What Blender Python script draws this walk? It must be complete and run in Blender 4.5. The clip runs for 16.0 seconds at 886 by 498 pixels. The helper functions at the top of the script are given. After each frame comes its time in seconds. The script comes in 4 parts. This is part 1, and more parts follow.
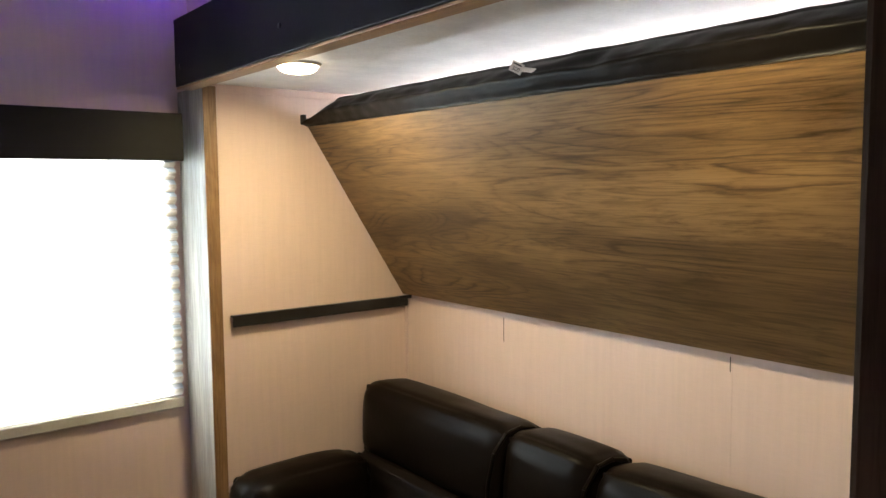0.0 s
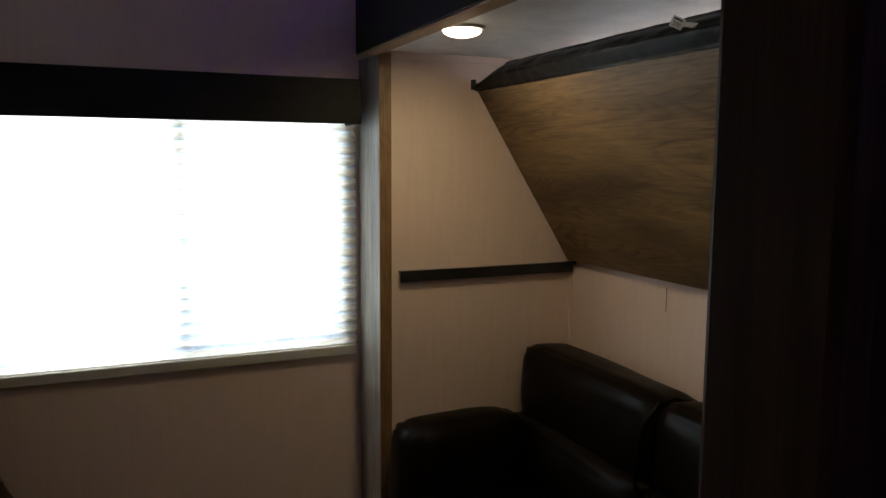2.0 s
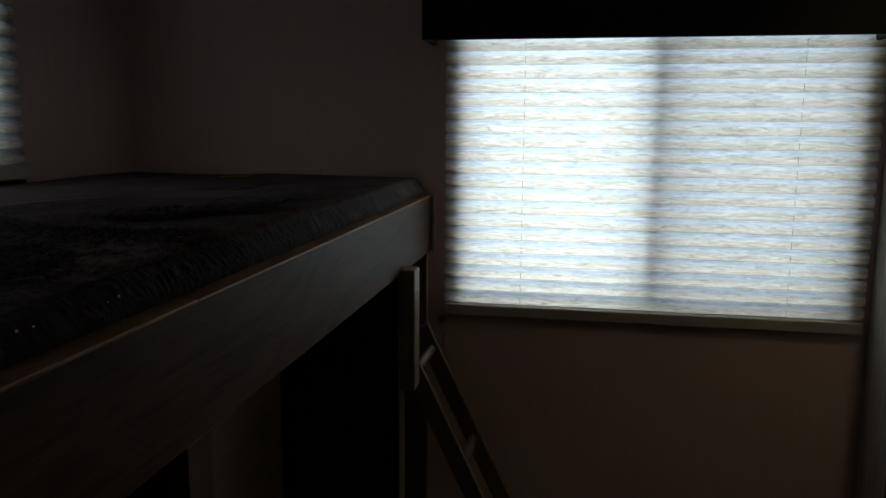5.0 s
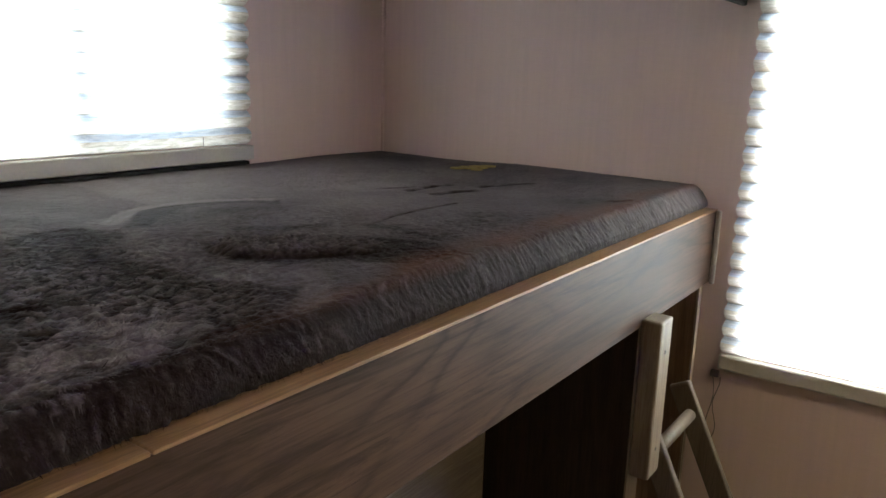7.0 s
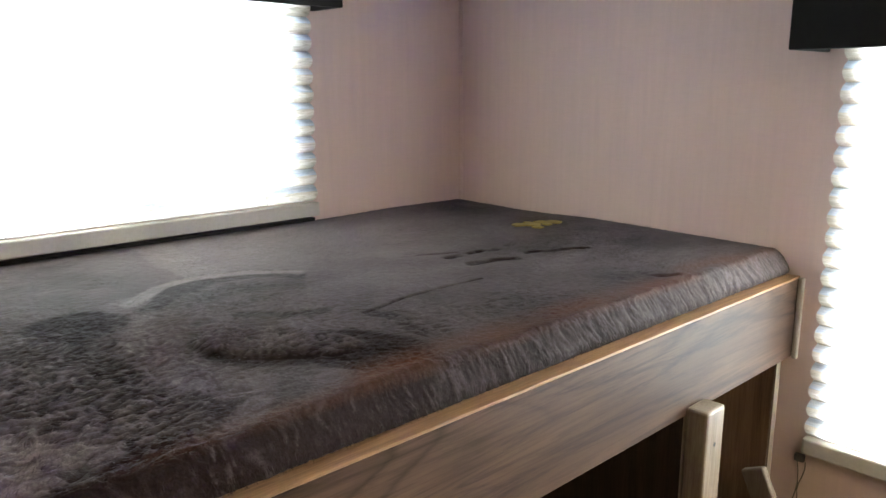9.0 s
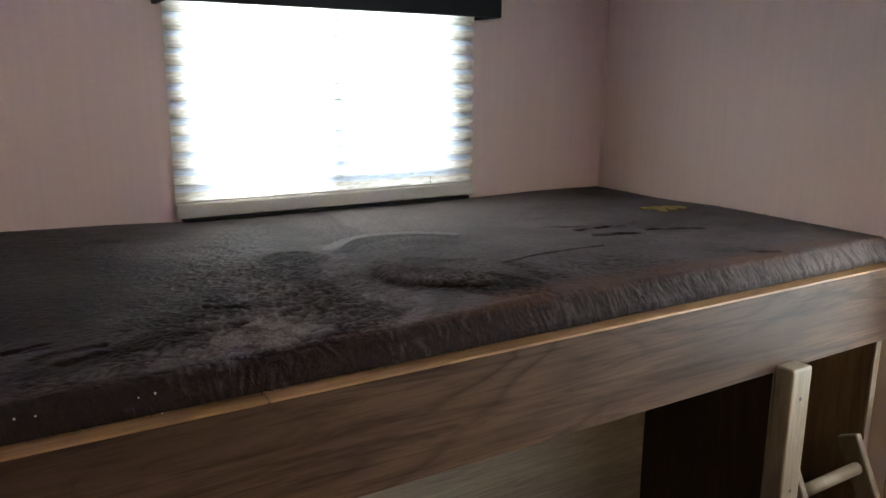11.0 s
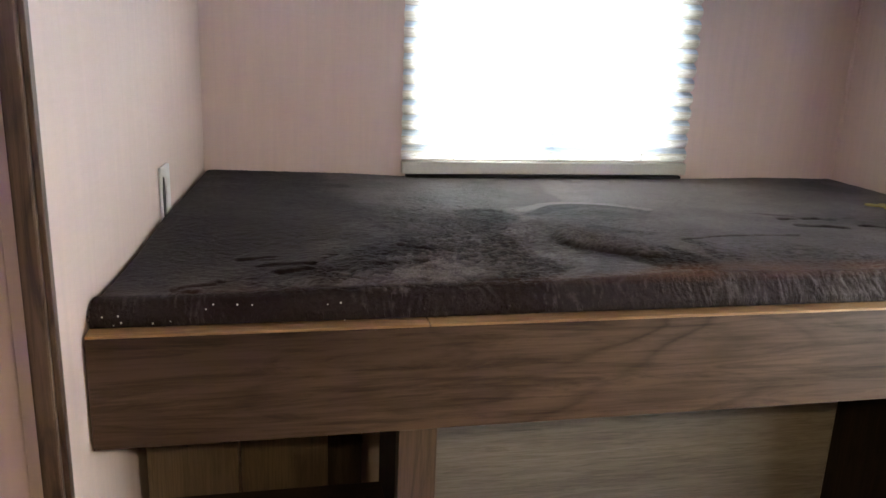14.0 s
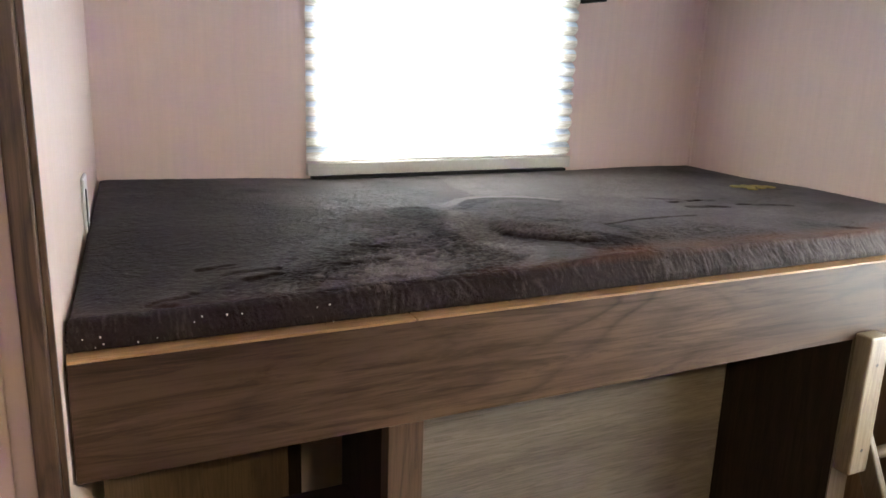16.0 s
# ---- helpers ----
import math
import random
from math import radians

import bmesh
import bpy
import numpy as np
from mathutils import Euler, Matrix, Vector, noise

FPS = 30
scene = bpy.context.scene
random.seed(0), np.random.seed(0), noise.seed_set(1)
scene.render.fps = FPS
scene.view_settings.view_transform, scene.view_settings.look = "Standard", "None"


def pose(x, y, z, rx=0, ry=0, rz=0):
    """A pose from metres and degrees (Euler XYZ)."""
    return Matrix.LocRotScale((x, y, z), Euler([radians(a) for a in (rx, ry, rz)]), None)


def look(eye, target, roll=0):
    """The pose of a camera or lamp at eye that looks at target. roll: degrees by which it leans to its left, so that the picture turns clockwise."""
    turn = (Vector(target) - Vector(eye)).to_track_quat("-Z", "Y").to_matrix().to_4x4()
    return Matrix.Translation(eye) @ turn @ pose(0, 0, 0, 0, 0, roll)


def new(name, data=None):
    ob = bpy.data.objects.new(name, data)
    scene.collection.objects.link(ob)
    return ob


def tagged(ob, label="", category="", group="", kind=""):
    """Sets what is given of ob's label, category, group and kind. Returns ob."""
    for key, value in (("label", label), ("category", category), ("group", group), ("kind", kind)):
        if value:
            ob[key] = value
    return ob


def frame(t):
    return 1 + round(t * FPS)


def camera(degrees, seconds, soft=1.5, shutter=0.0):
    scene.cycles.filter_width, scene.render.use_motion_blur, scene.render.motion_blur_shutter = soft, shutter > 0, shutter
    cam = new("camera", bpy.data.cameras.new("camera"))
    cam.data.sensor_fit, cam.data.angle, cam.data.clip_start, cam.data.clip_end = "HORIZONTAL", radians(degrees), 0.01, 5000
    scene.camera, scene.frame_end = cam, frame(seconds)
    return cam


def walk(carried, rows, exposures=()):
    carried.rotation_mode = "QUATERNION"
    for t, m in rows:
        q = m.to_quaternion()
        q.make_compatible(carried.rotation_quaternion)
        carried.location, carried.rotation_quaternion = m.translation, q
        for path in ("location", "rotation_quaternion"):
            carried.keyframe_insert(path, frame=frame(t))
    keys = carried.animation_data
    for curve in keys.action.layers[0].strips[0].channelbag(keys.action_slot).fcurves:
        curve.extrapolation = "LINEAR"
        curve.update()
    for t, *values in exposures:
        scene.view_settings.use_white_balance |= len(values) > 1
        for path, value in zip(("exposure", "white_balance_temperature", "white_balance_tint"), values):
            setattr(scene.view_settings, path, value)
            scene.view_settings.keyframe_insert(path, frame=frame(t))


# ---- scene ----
cam = camera(60.6, 16.0)
PATH = [
    (0, (1.362, -2.455, 1.599), (2.592, -0.886, 1.433), -0.5),
    (0.5, (1.378, -2.473, 1.585), (2.496, -0.827, 1.386), -0.4),
    (1, (1.401, -2.498, 1.585), (2.402, -0.781, 1.365), -0.3),
    (1.5, (1.418, -2.527, 1.576), (2.322, -0.757, 1.356), -0.1),
    (2, (1.427, -2.537, 1.565), (2.218, -0.718, 1.334), 0.3),
    (2.5, (1.421, -2.549, 1.548), (2.109, -0.69, 1.27), 0.7),
    (3, (1.395, -2.541, 1.527), (1.992, -0.649, 1.256), 1.2),
    (3.5, (1.383, -2.501, 1.545), (1.838, -0.572, 1.282), 1.4),
    (4, (1.33, -2.398, 1.539), (1.613, -0.437, 1.262), 1.7),
    (4.5, (1.443, -2.304, 1.501), (1.381, -0.330, 1.185), 1.3),
    (5, (1.408, -2.228, 1.450), (1.059, -0.284, 1.131), 0.4),
    (7.5, (1.437, -1.585, 1.572), (0.214, -0.074, 1.104), 1.3),
    (8, (1.441, -1.505, 1.616), (0.141, -0.056, 1.157), 0.2),
    (10.5, (1.801, -1.646, 1.63), (0.195, -0.531, 1.207), 0.7),
    (11, (1.822, -1.692, 1.633), (0.153, -0.681, 1.196), 0.3),
    (11.5, (1.864, -1.679, 1.643), (0.108, -0.835, 1.19), 0.3),
    (12, (1.93, -1.638, 1.647), (0.097, -0.986, 1.182), 0.3),
    (12.5, (1.987, -1.618, 1.635), (0.113, -1.114, 1.152), 0.5),
    (13, (1.999, -1.614, 1.631), (0.109, -1.192, 1.133), 1.1),
    (13.5, (1.987, -1.615, 1.629), (0.097, -1.208, 1.117), 1.8),
    (14, (1.982, -1.634, 1.632), (0.093, -1.217, 1.124), 2.3),
    (14.5, (1.962, -1.69, 1.624), (0.079, -1.232, 1.13), 3.2),
    (15, (1.939, -1.766, 1.622), (0.107, -1.14, 1.122), 3.3),
    (15.5, (1.929, -1.824, 1.621), (0.139, -1.086, 1.121), 2.6),
    (16, (1.939, -1.858, 1.622), (0.196, -1.007, 1.134), 2.0),
]
EXPOSURES = [(0, 0.0), (0.5, -0.25), (1, -0.65), (1.5, -1.3), (2, -1.9), (2.5, -2.65), (3, -3.25), (3.5, -3.55), (4, -3.7), (5.2, -3.85),
             (6.2, -2.0), (7.3, 0.1), (8.2, 0.6), (10.3, -0.05), (11, -0.28), (12, -0.42), (12.5, -0.35), (13, -0.18), (14, 0.27), (15, 0.52), (16, 0.66)]
walk(cam, [(t, look(eye, target, roll)) for t, eye, target, roll in PATH], EXPOSURES)


# ---- light ----
world = bpy.data.worlds.new("sky")
scene.world = world
world.use_nodes = True
wn = world.node_tree.nodes
sky = wn.new("ShaderNodeTexSky")
sky.sky_type, sky.sun_disc, sky.sun_elevation, sky.sun_rotation = "NISHITA", False, radians(48), radians(200)
wn["Background"].inputs["Strength"].default_value = 0.12
world.node_tree.links.new(sky.outputs[0], wn["Background"].inputs[0])


def lamp(name, kind, m, energy, colour, size=0.1, size_y=None, shape="DISK", label=""):
    data = bpy.data.lights.new(name, kind)
    data.energy, data.color = energy, colour
    if kind == "AREA":
        data.shape, data.size = shape, size
        if size_y:
            data.size_y = size_y
    if kind == "SUN":
        data.angle = radians(size)
    ob = new(name, data)
    ob.matrix_world = m
    return ob


SUN = lamp("sun", "SUN", look((4, 8, 9), (0, 0, 0)), 2.0, (1.0, 0.95, 0.88), 0.5)
REAR_W, SIDE_W = 150.0, 48.0
lamp("window_light_rear", "AREA", look((1.605, 0.115, 1.335), (1.605, -1, 1.335)), REAR_W, (0.82, 0.93, 1.0), 1.10, 0.80, "RECTANGLE")
lamp("window_light_side", "AREA", look((-0.115, -0.912, 1.63), (1, -0.912, 1.63)), SIDE_W, (0.82, 0.93, 1.0), 0.73, 0.53, "RECTANGLE")

PUCKS = ((2.277, -0.70, 9.0), (2.30, -1.76, 6.0))
for px_, py_, watts in PUCKS:
    lamp("ceiling_lamp_light", "AREA", look((px_, py_, 1.876), (px_, py_, 0)), watts, (1.0, 0.83, 0.45), 0.07)


# ---- materials ----
def nodes_of(name):
    m = bpy.data.materials.new(name)
    m.use_nodes = True
    t = m.node_tree
    return m, t, t.nodes, t.links, t.nodes["Principled BSDF"]


def ramp(n, stops):
    r = n.new("ShaderNodeValToRGB")
    e = r.color_ramp.elements
    while len(e) < len(stops):
        e.new(0.5)
    for el, (p, c) in zip(e, stops):
        el.position, el.color = p, (*c, 1)
    return r


def noise_at(n, l, coord, scale, detail=6, rough=0.55, stretch=(1, 1, 1), distort=0.0):
    mp = n.new("ShaderNodeMapping")
    mp.inputs["Scale"].default_value = stretch
    l.new(coord, mp.inputs["Vector"])
    t = n.new("ShaderNodeTexNoise")
    t.inputs["Scale"].default_value = scale
    t.inputs["Detail"].default_value = detail
    t.inputs["Roughness"].default_value = rough
    t.inputs["Distortion"].default_value = distort
    l.new(mp.outputs[0], t.inputs["Vector"])
    return t.outputs["Fac"]


def mix(n, l, mode, fac, a, b):
    m = n.new("ShaderNodeMix")
    m.data_type, m.blend_type = "RGBA", mode
    for sock, v in ((m.inputs["Factor"], fac), (m.inputs[6], a), (m.inputs[7], b)):
        if hasattr(v, "links"):
            l.new(v, sock)
        elif isinstance(v, tuple):
            sock.default_value = (*v, 1)
        else:
            sock.default_value = v
    return m.outputs[2]


def bump(n, l, height, strength, dist, shader, under=None):
    b = n.new("ShaderNodeBump")
    b.inputs["Strength"].default_value, b.inputs["Distance"].default_value = strength, dist
    l.new(height, b.inputs["Height"])
    if under:
        l.new(under, b.inputs["Normal"])
    l.new(b.outputs[0], shader.inputs["Normal"])
    return b.outputs[0]


def surface(name, colour, rough=0.5, spread=0.12, scale=9.0, fine=120.0, metal=0.0, relief=0.15, stretch=(1, 1, 1), gloss=0.5):
    """A plain finish with two scales of variation."""
    m, t, n, l, p = nodes_of(name)
    c = n.new("ShaderNodeTexCoord").outputs["Object"]
    lo = tuple(max(0, v * (1 - spread)) for v in colour)
    hi = tuple(min(1, v * (1 + spread)) for v in colour)
    a = noise_at(n, l, c, scale, 5, 0.6, stretch)
    f = noise_at(n, l, c, fine, 3, 0.6, stretch)
    r = ramp(n, [(0.3, lo), (0.7, hi)])
    l.new(a, r.inputs[0])
    r2 = ramp(n, [(0.3, (0.9, 0.9, 0.9)), (0.7, (1, 1, 1))])
    l.new(f, r2.inputs[0])
    l.new(mix(n, l, "MULTIPLY", 1.0, r.outputs[0], r2.outputs[0]), p.inputs["Base Color"])
    rr = n.new("ShaderNodeMapRange")
    rr.inputs[3].default_value, rr.inputs[4].default_value = rough * 0.85, min(1, rough * 1.15)
    l.new(a, rr.inputs[0])
    l.new(rr.outputs[0], p.inputs["Roughness"])
    p.inputs["Metallic"].default_value = metal
    p.inputs["Specular IOR Level"].default_value = gloss
    bump(n, l, f, relief, 0.002, p)
    return m


def math_node(n, l, op, a, b=None):
    m = n.new("ShaderNodeMath")
    m.operation = op
    for sock, v in zip(m.inputs, (a, b)):
        if hasattr(v, "links"):
            l.new(v, sock)
        elif v is not None:
            sock.default_value = v
    return m.outputs[0]


def wood(name, axis, dark, light, vein, rough=0.45, size=1.0, knots=True, flow=1.0, gloss=0.4):
    """Printed wood-grain laminate; axis: the way the grain runs."""
    m, t, n, l, p = nodes_of(name)
    c = n.new("ShaderNodeTexCoord").outputs["Object"]
    def st(along, across):
        return tuple(along if i == axis else across for i in range(3))
    broad = noise_at(n, l, c, 2.0 * size, 4, 0.5, st(0.45, 2.4), 0.5)
    r1 = ramp(n, [(0.34, dark), (0.50, tuple((a + b) / 2 for a, b in zip(dark, light))), (0.66, light)])
    l.new(broad, r1.inputs[0])
    # year lines, bowed round the knots
    field = noise_at(n, l, c, 1.5 * size, 2, 0.4, st(0.42, 3.4), 0.7 * flow)
    if knots:
        mp = n.new("ShaderNodeMapping")
        mp.inputs["Scale"].default_value = st(2.3 * size, 6.0 * size)
        l.new(c, mp.inputs["Vector"])
        v = n.new("ShaderNodeTexVoronoi")
        v.inputs["Scale"].default_value = 1.0
        l.new(mp.outputs[0], v.inputs["Vector"])
        near = n.new("ShaderNodeMapRange")
        near.interpolation_type = "SMOOTHSTEP"
        for i, val in enumerate((0.0, 0.55, 1.0, 0.0)):
            near.inputs[i + 1].default_value = val
        l.new(v.outputs["Distance"], near.inputs[0])
        field = math_node(n, l, "ADD", field, math_node(n, l, "MULTIPLY", near.outputs[0], 0.13))
    wob = noise_at(n, l, c, 14 * size, 4, 0.6, st(0.35, 2.5))
    field = math_node(n, l, "ADD", field, math_node(n, l, "MULTIPLY", wob, 0.07))
    saw = math_node(n, l, "FRACT", math_node(n, l, "MULTIPLY", field, 17.0))
    r2 = ramp(n, [(0.0, vein), (0.16, (0.70, 0.67, 0.64)), (0.50, (1, 1, 1)), (0.84, (0.86, 0.84, 0.82)), (1.0, vein)])
    l.new(saw, r2.inputs[0])
    patchy = noise_at(n, l, c, 3.0 * size, 3, 0.6, st(0.6, 2.4))
    r3 = ramp(n, [(0.40, (0.05, 0.05, 0.05)), (0.64, (0.85, 0.85, 0.85))])
    l.new(patchy, r3.inputs[0])
    out = mix(n, l, "MULTIPLY", r3.outputs[0], r1.outputs[0], r2.outputs[0])
    # short dark checks and fine pores
    check = noise_at(n, l, c, 10.0 * size, 9, 0.72, st(0.34, 4.6), 1.1 * flow)
    r4 = ramp(n, [(0.37, vein), (0.45, (0.58, 0.55, 0.52)), (0.51, (0.94, 0.93, 0.92)), (0.60, (1, 1, 1))])
    l.new(check, r4.inputs[0])
    out = mix(n, l, "MULTIPLY", 0.50, out, r4.outputs[0])
    pore = noise_at(n, l, c, 55 * size, 4, 0.65, st(0.16, 6.0))
    r5 = ramp(n, [(0.30, (0.66, 0.63, 0.60)), (0.55, (1, 1, 1)), (0.75, (1.0, 1.0, 1.0))])
    l.new(pore, r5.inputs[0])
    out = mix(n, l, "MULTIPLY", 1.0, out, r5.outputs[0])
    if knots:
        r6 = ramp(n, [(0.05, (0.30, 0.24, 0.20)), (0.13, (0.75, 0.72, 0.68)), (0.20, (1, 1, 1))])
        l.new(v.outputs["Distance"], r6.inputs[0])
        few = noise_at(n, l, c, 2.3, 2, 0.5)
        r7 = ramp(n, [(0.50, (0, 0, 0)), (0.58, (0.8, 0.8, 0.8))])
        l.new(few, r7.inputs[0])
        out = mix(n, l, "MULTIPLY", r7.outputs[0], out, r6.outputs[0])
    l.new(out, p.inputs["Base Color"])
    rr = n.new("ShaderNodeMapRange")
    rr.inputs[3].default_value, rr.inputs[4].default_value = rough * 0.85, rough * 1.15
    l.new(check, rr.inputs[0])
    l.new(rr.outputs[0], p.inputs["Roughness"])
    p.inputs["Specular IOR Level"].default_value = gloss
    bump(n, l, pore, 0.12, 0.001, p)
    return m


def wall_vinyl(name, colour):
    """Vinyl-faced wall board with a fine upright linen weave."""
    m, t, n, l, p = nodes_of(name)
    c = n.new("ShaderNodeTexCoord").outputs["Object"]
    streak = noise_at(n, l, c, 60, 5, 0.6, (1, 1, 0.06))
    weft = noise_at(n, l, c, 160, 2, 0.5, (0.15, 0.15, 1))
    cloud = noise_at(n, l, c, 1.6, 3, 0.5)
    r = ramp(n, [(0.25, tuple(v * 0.92 for v in colour)), (0.7, colour)])
    l.new(streak, r.inputs[0])
    r2 = ramp(n, [(0.3, (0.975, 0.975, 0.97)), (0.7, (1, 1, 1))])
    l.new(weft, r2.inputs[0])
    r3 = ramp(n, [(0.3, (0.94, 0.93, 0.92)), (0.7, (1, 1, 1))])
    l.new(cloud, r3.inputs[0])
    out = mix(n, l, "MULTIPLY", 1.0, mix(n, l, "MULTIPLY", 1.0, r.outputs[0], r2.outputs[0]), r3.outputs[0])
    l.new(out, p.inputs["Base Color"])
    p.inputs["Roughness"].default_value = 0.6
    bump(n, l, streak, 0.15, 0.001, p)
    return m


WALL = wall_vinyl("wall_vinyl", (0.645, 0.494, 0.436))
CEILING = surface("ceiling_white", (0.72, 0.70, 0.67), 0.6)
FLOOR = wood("floor_vinyl_plank", 1, (0.07, 0.052, 0.04), (0.15, 0.115, 0.09), (0.7, 0.68, 0.66), 0.4)
RAIL_Y = wood("driftwood_laminate", 1, (0.038, 0.0195, 0.012), (0.160, 0.096, 0.062), (0.12, 0.09, 0.075), 0.58, 0.7, True, 2.2, 0.15)
RAIL_Z = wood("driftwood_laminate_upright", 2, (0.050, 0.027, 0.017), (0.155, 0.095, 0.061), (0.16, 0.12, 0.10), 0.5, 1.0, True, 1.5)
WHITEWASH = wood("whitewashed_laminate", 2, (0.34, 0.32, 0.29), (0.66, 0.63, 0.58), (0.45, 0.42, 0.39), 0.4)
FOLD_WOOD = wood("folding_bunk_laminate", 1, (0.088, 0.049, 0.019), (0.315, 0.190, 0.080), (0.18, 0.14, 0.11), 0.42, 0.8, True, 2.4)
JAMB_Z = wood("doorway_wood", 2, (0.034, 0.020, 0.012), (0.075, 0.046, 0.028), (0.5, 0.45, 0.42), 0.6, 1.2, False, 1.0, 0.06)
# dark wood, darkened further so the cubby insides carry their shade as colour
DARK_Z = wood("dark_wood_and_shade", 2, (0.017, 0.0105, 0.0075), (0.036, 0.023, 0.016), (0.5, 0.45, 0.42), 0.6, 1.2, False, 1.0, 0.12)
EDGE = wood("brown_edge_band", 1, (0.26, 0.145, 0.065), (0.36, 0.205, 0.095), (0.75, 0.7, 0.65), 0.45, 1.5, False)
EDGE_Z = wood("brown_edge_band_upright", 2, (0.22, 0.125, 0.06), (0.31, 0.185, 0.09), (0.7, 0.65, 0.6), 0.45, 1.5, False)
CUBBY_Z = wood("cubby_brown_laminate", 2, (0.075, 0.048, 0.030), (0.125, 0.082, 0.052), (0.6, 0.55, 0.5), 0.5, 1.3, False)
BROWN_Z = wood("brown_panel", 2, (0.13, 0.078, 0.044), (0.20, 0.125, 0.075), (0.6, 0.55, 0.5), 0.45, 1.3, False)
PALE_Y = wood("pale_grey_laminate", 1, (0.16, 0.134, 0.116), (0.225, 0.190, 0.166), (0.82, 0.8, 0.78), 0.5, 1.4, False)
LADDER_WOOD = wood("ladder_wood", 2, (0.11, 0.082, 0.058), (0.17, 0.13, 0.092), (0.75, 0.7, 0.64), 0.5, 1.5, False)
PINE = wood("pale_ladder_wood", 2, (0.15, 0.112, 0.078), (0.215, 0.166, 0.118), (0.8, 0.76, 0.7), 0.5, 1.5, False)


def fabric(name, low, mid, high):
    """Thin woven pleated cloth that lets daylight through, with brushed streaks."""
    m, t, n, l, p = nodes_of(name)
    c = n.new("ShaderNodeTexCoord").outputs["Object"]
    s1 = noise_at(n, l, c, 26, 8, 0.72, (0.5, 0.5, 4.0), 1.4)
    s2 = noise_at(n, l, c, 90, 3, 0.6, (0.3, 0.3, 2.0), 0.3)
    r = ramp(n, [(0.32, low), (0.46, mid), (0.62, high)])
    l.new(s1, r.inputs[0])
    r2 = ramp(n, [(0.3, (0.85, 0.85, 0.85)), (0.65, (1, 1, 1))])
    l.new(s2, r2.inputs[0])
    col = mix(n, l, "MULTIPLY", 1.0, r.outputs[0], r2.outputs[0])
    d, tr, ms = n.new("ShaderNodeBsdfDiffuse"), n.new("ShaderNodeBsdfTranslucent"), n.new("ShaderNodeMixShader")
    l.new(col, d.inputs[0])
    l.new(col, tr.inputs[0])
    ms.inputs[0].default_value = 0.5
    l.new(d.outputs[0], ms.inputs[1])
    l.new(tr.outputs[0], ms.inputs[2])
    l.new(ms.outputs[0], n["Material Output"].inputs[0])
    return m


def see_through(name, colour, share):
    """An open mesh: a share of the light goes straight through."""
    m, t, n, l, p = nodes_of(name)
    tr, ms = n.new("ShaderNodeBsdfTransparent"), n.new("ShaderNodeMixShader")
    p.inputs["Base Color"].default_value = (*colour, 1)
    ms.inputs[0].default_value = share
    l.new(p.outputs[0], ms.inputs[1])
    l.new(tr.outputs[0], ms.inputs[2])
    l.new(ms.outputs[0], n["Material Output"].inputs[0])
    return m


def glowing(name, colour, strength):
    m, t, n, l, p = nodes_of(name)
    p.inputs["Base Color"].default_value = (*colour, 1)
    p.inputs["Emission Color"].default_value = (*colour, 1)
    p.inputs["Emission Strength"].default_value = strength
    return m


def leather(name, colour, gloss=0.16, rough=0.28):
    m, t, n, l, p = nodes_of(name)
    c = n.new("ShaderNodeTexCoord").outputs["Object"]
    v = n.new("ShaderNodeTexVoronoi")
    v.inputs["Scale"].default_value = 420
    l.new(c, v.inputs["Vector"])
    w = noise_at(n, l, c, 7, 5, 0.6)
    r = ramp(n, [(0.3, tuple(x * 0.8 for x in colour)), (0.7, tuple(x * 1.25 for x in colour))])
    l.new(w, r.inputs[0])
    l.new(r.outputs[0], p.inputs["Base Color"])
    p.inputs["Specular IOR Level"].default_value = gloss
    rr = n.new("ShaderNodeMapRange")
    rr.inputs[3].default_value, rr.inputs[4].default_value = rough, rough + 0.16
    l.new(w, rr.inputs[0])
    l.new(rr.outputs[0], p.inputs["Roughness"])
    nb = bump(n, l, w, 0.25, 0.01, p)
    bump(n, l, v.outputs["Distance"], 0.12, 0.0006, p, nb)
    return m


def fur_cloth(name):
    """Dark faux fur; two mesh attributes tint the brushed marks with painted sheen and shade, and the front rim as
    backlit brown.
    """
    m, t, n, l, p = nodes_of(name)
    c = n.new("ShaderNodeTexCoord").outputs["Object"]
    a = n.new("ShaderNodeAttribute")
    a.attribute_name = "nap_sheen"
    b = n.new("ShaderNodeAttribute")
    b.attribute_name = "rim_light"
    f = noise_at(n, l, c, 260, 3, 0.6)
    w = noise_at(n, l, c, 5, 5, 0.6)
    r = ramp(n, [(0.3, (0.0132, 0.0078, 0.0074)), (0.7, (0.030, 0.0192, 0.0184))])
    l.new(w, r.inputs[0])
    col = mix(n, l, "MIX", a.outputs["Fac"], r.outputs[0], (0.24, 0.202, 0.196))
    # backlight along the front edge, painted as a browner colour
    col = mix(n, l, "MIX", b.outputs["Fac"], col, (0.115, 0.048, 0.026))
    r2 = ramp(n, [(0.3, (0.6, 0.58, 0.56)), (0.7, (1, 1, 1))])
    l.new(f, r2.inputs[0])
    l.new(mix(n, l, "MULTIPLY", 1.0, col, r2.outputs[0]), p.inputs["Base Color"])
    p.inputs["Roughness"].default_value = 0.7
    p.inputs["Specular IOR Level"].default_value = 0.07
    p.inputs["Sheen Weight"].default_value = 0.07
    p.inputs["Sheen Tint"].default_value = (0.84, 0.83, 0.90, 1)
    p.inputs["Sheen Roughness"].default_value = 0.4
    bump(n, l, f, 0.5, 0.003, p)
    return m


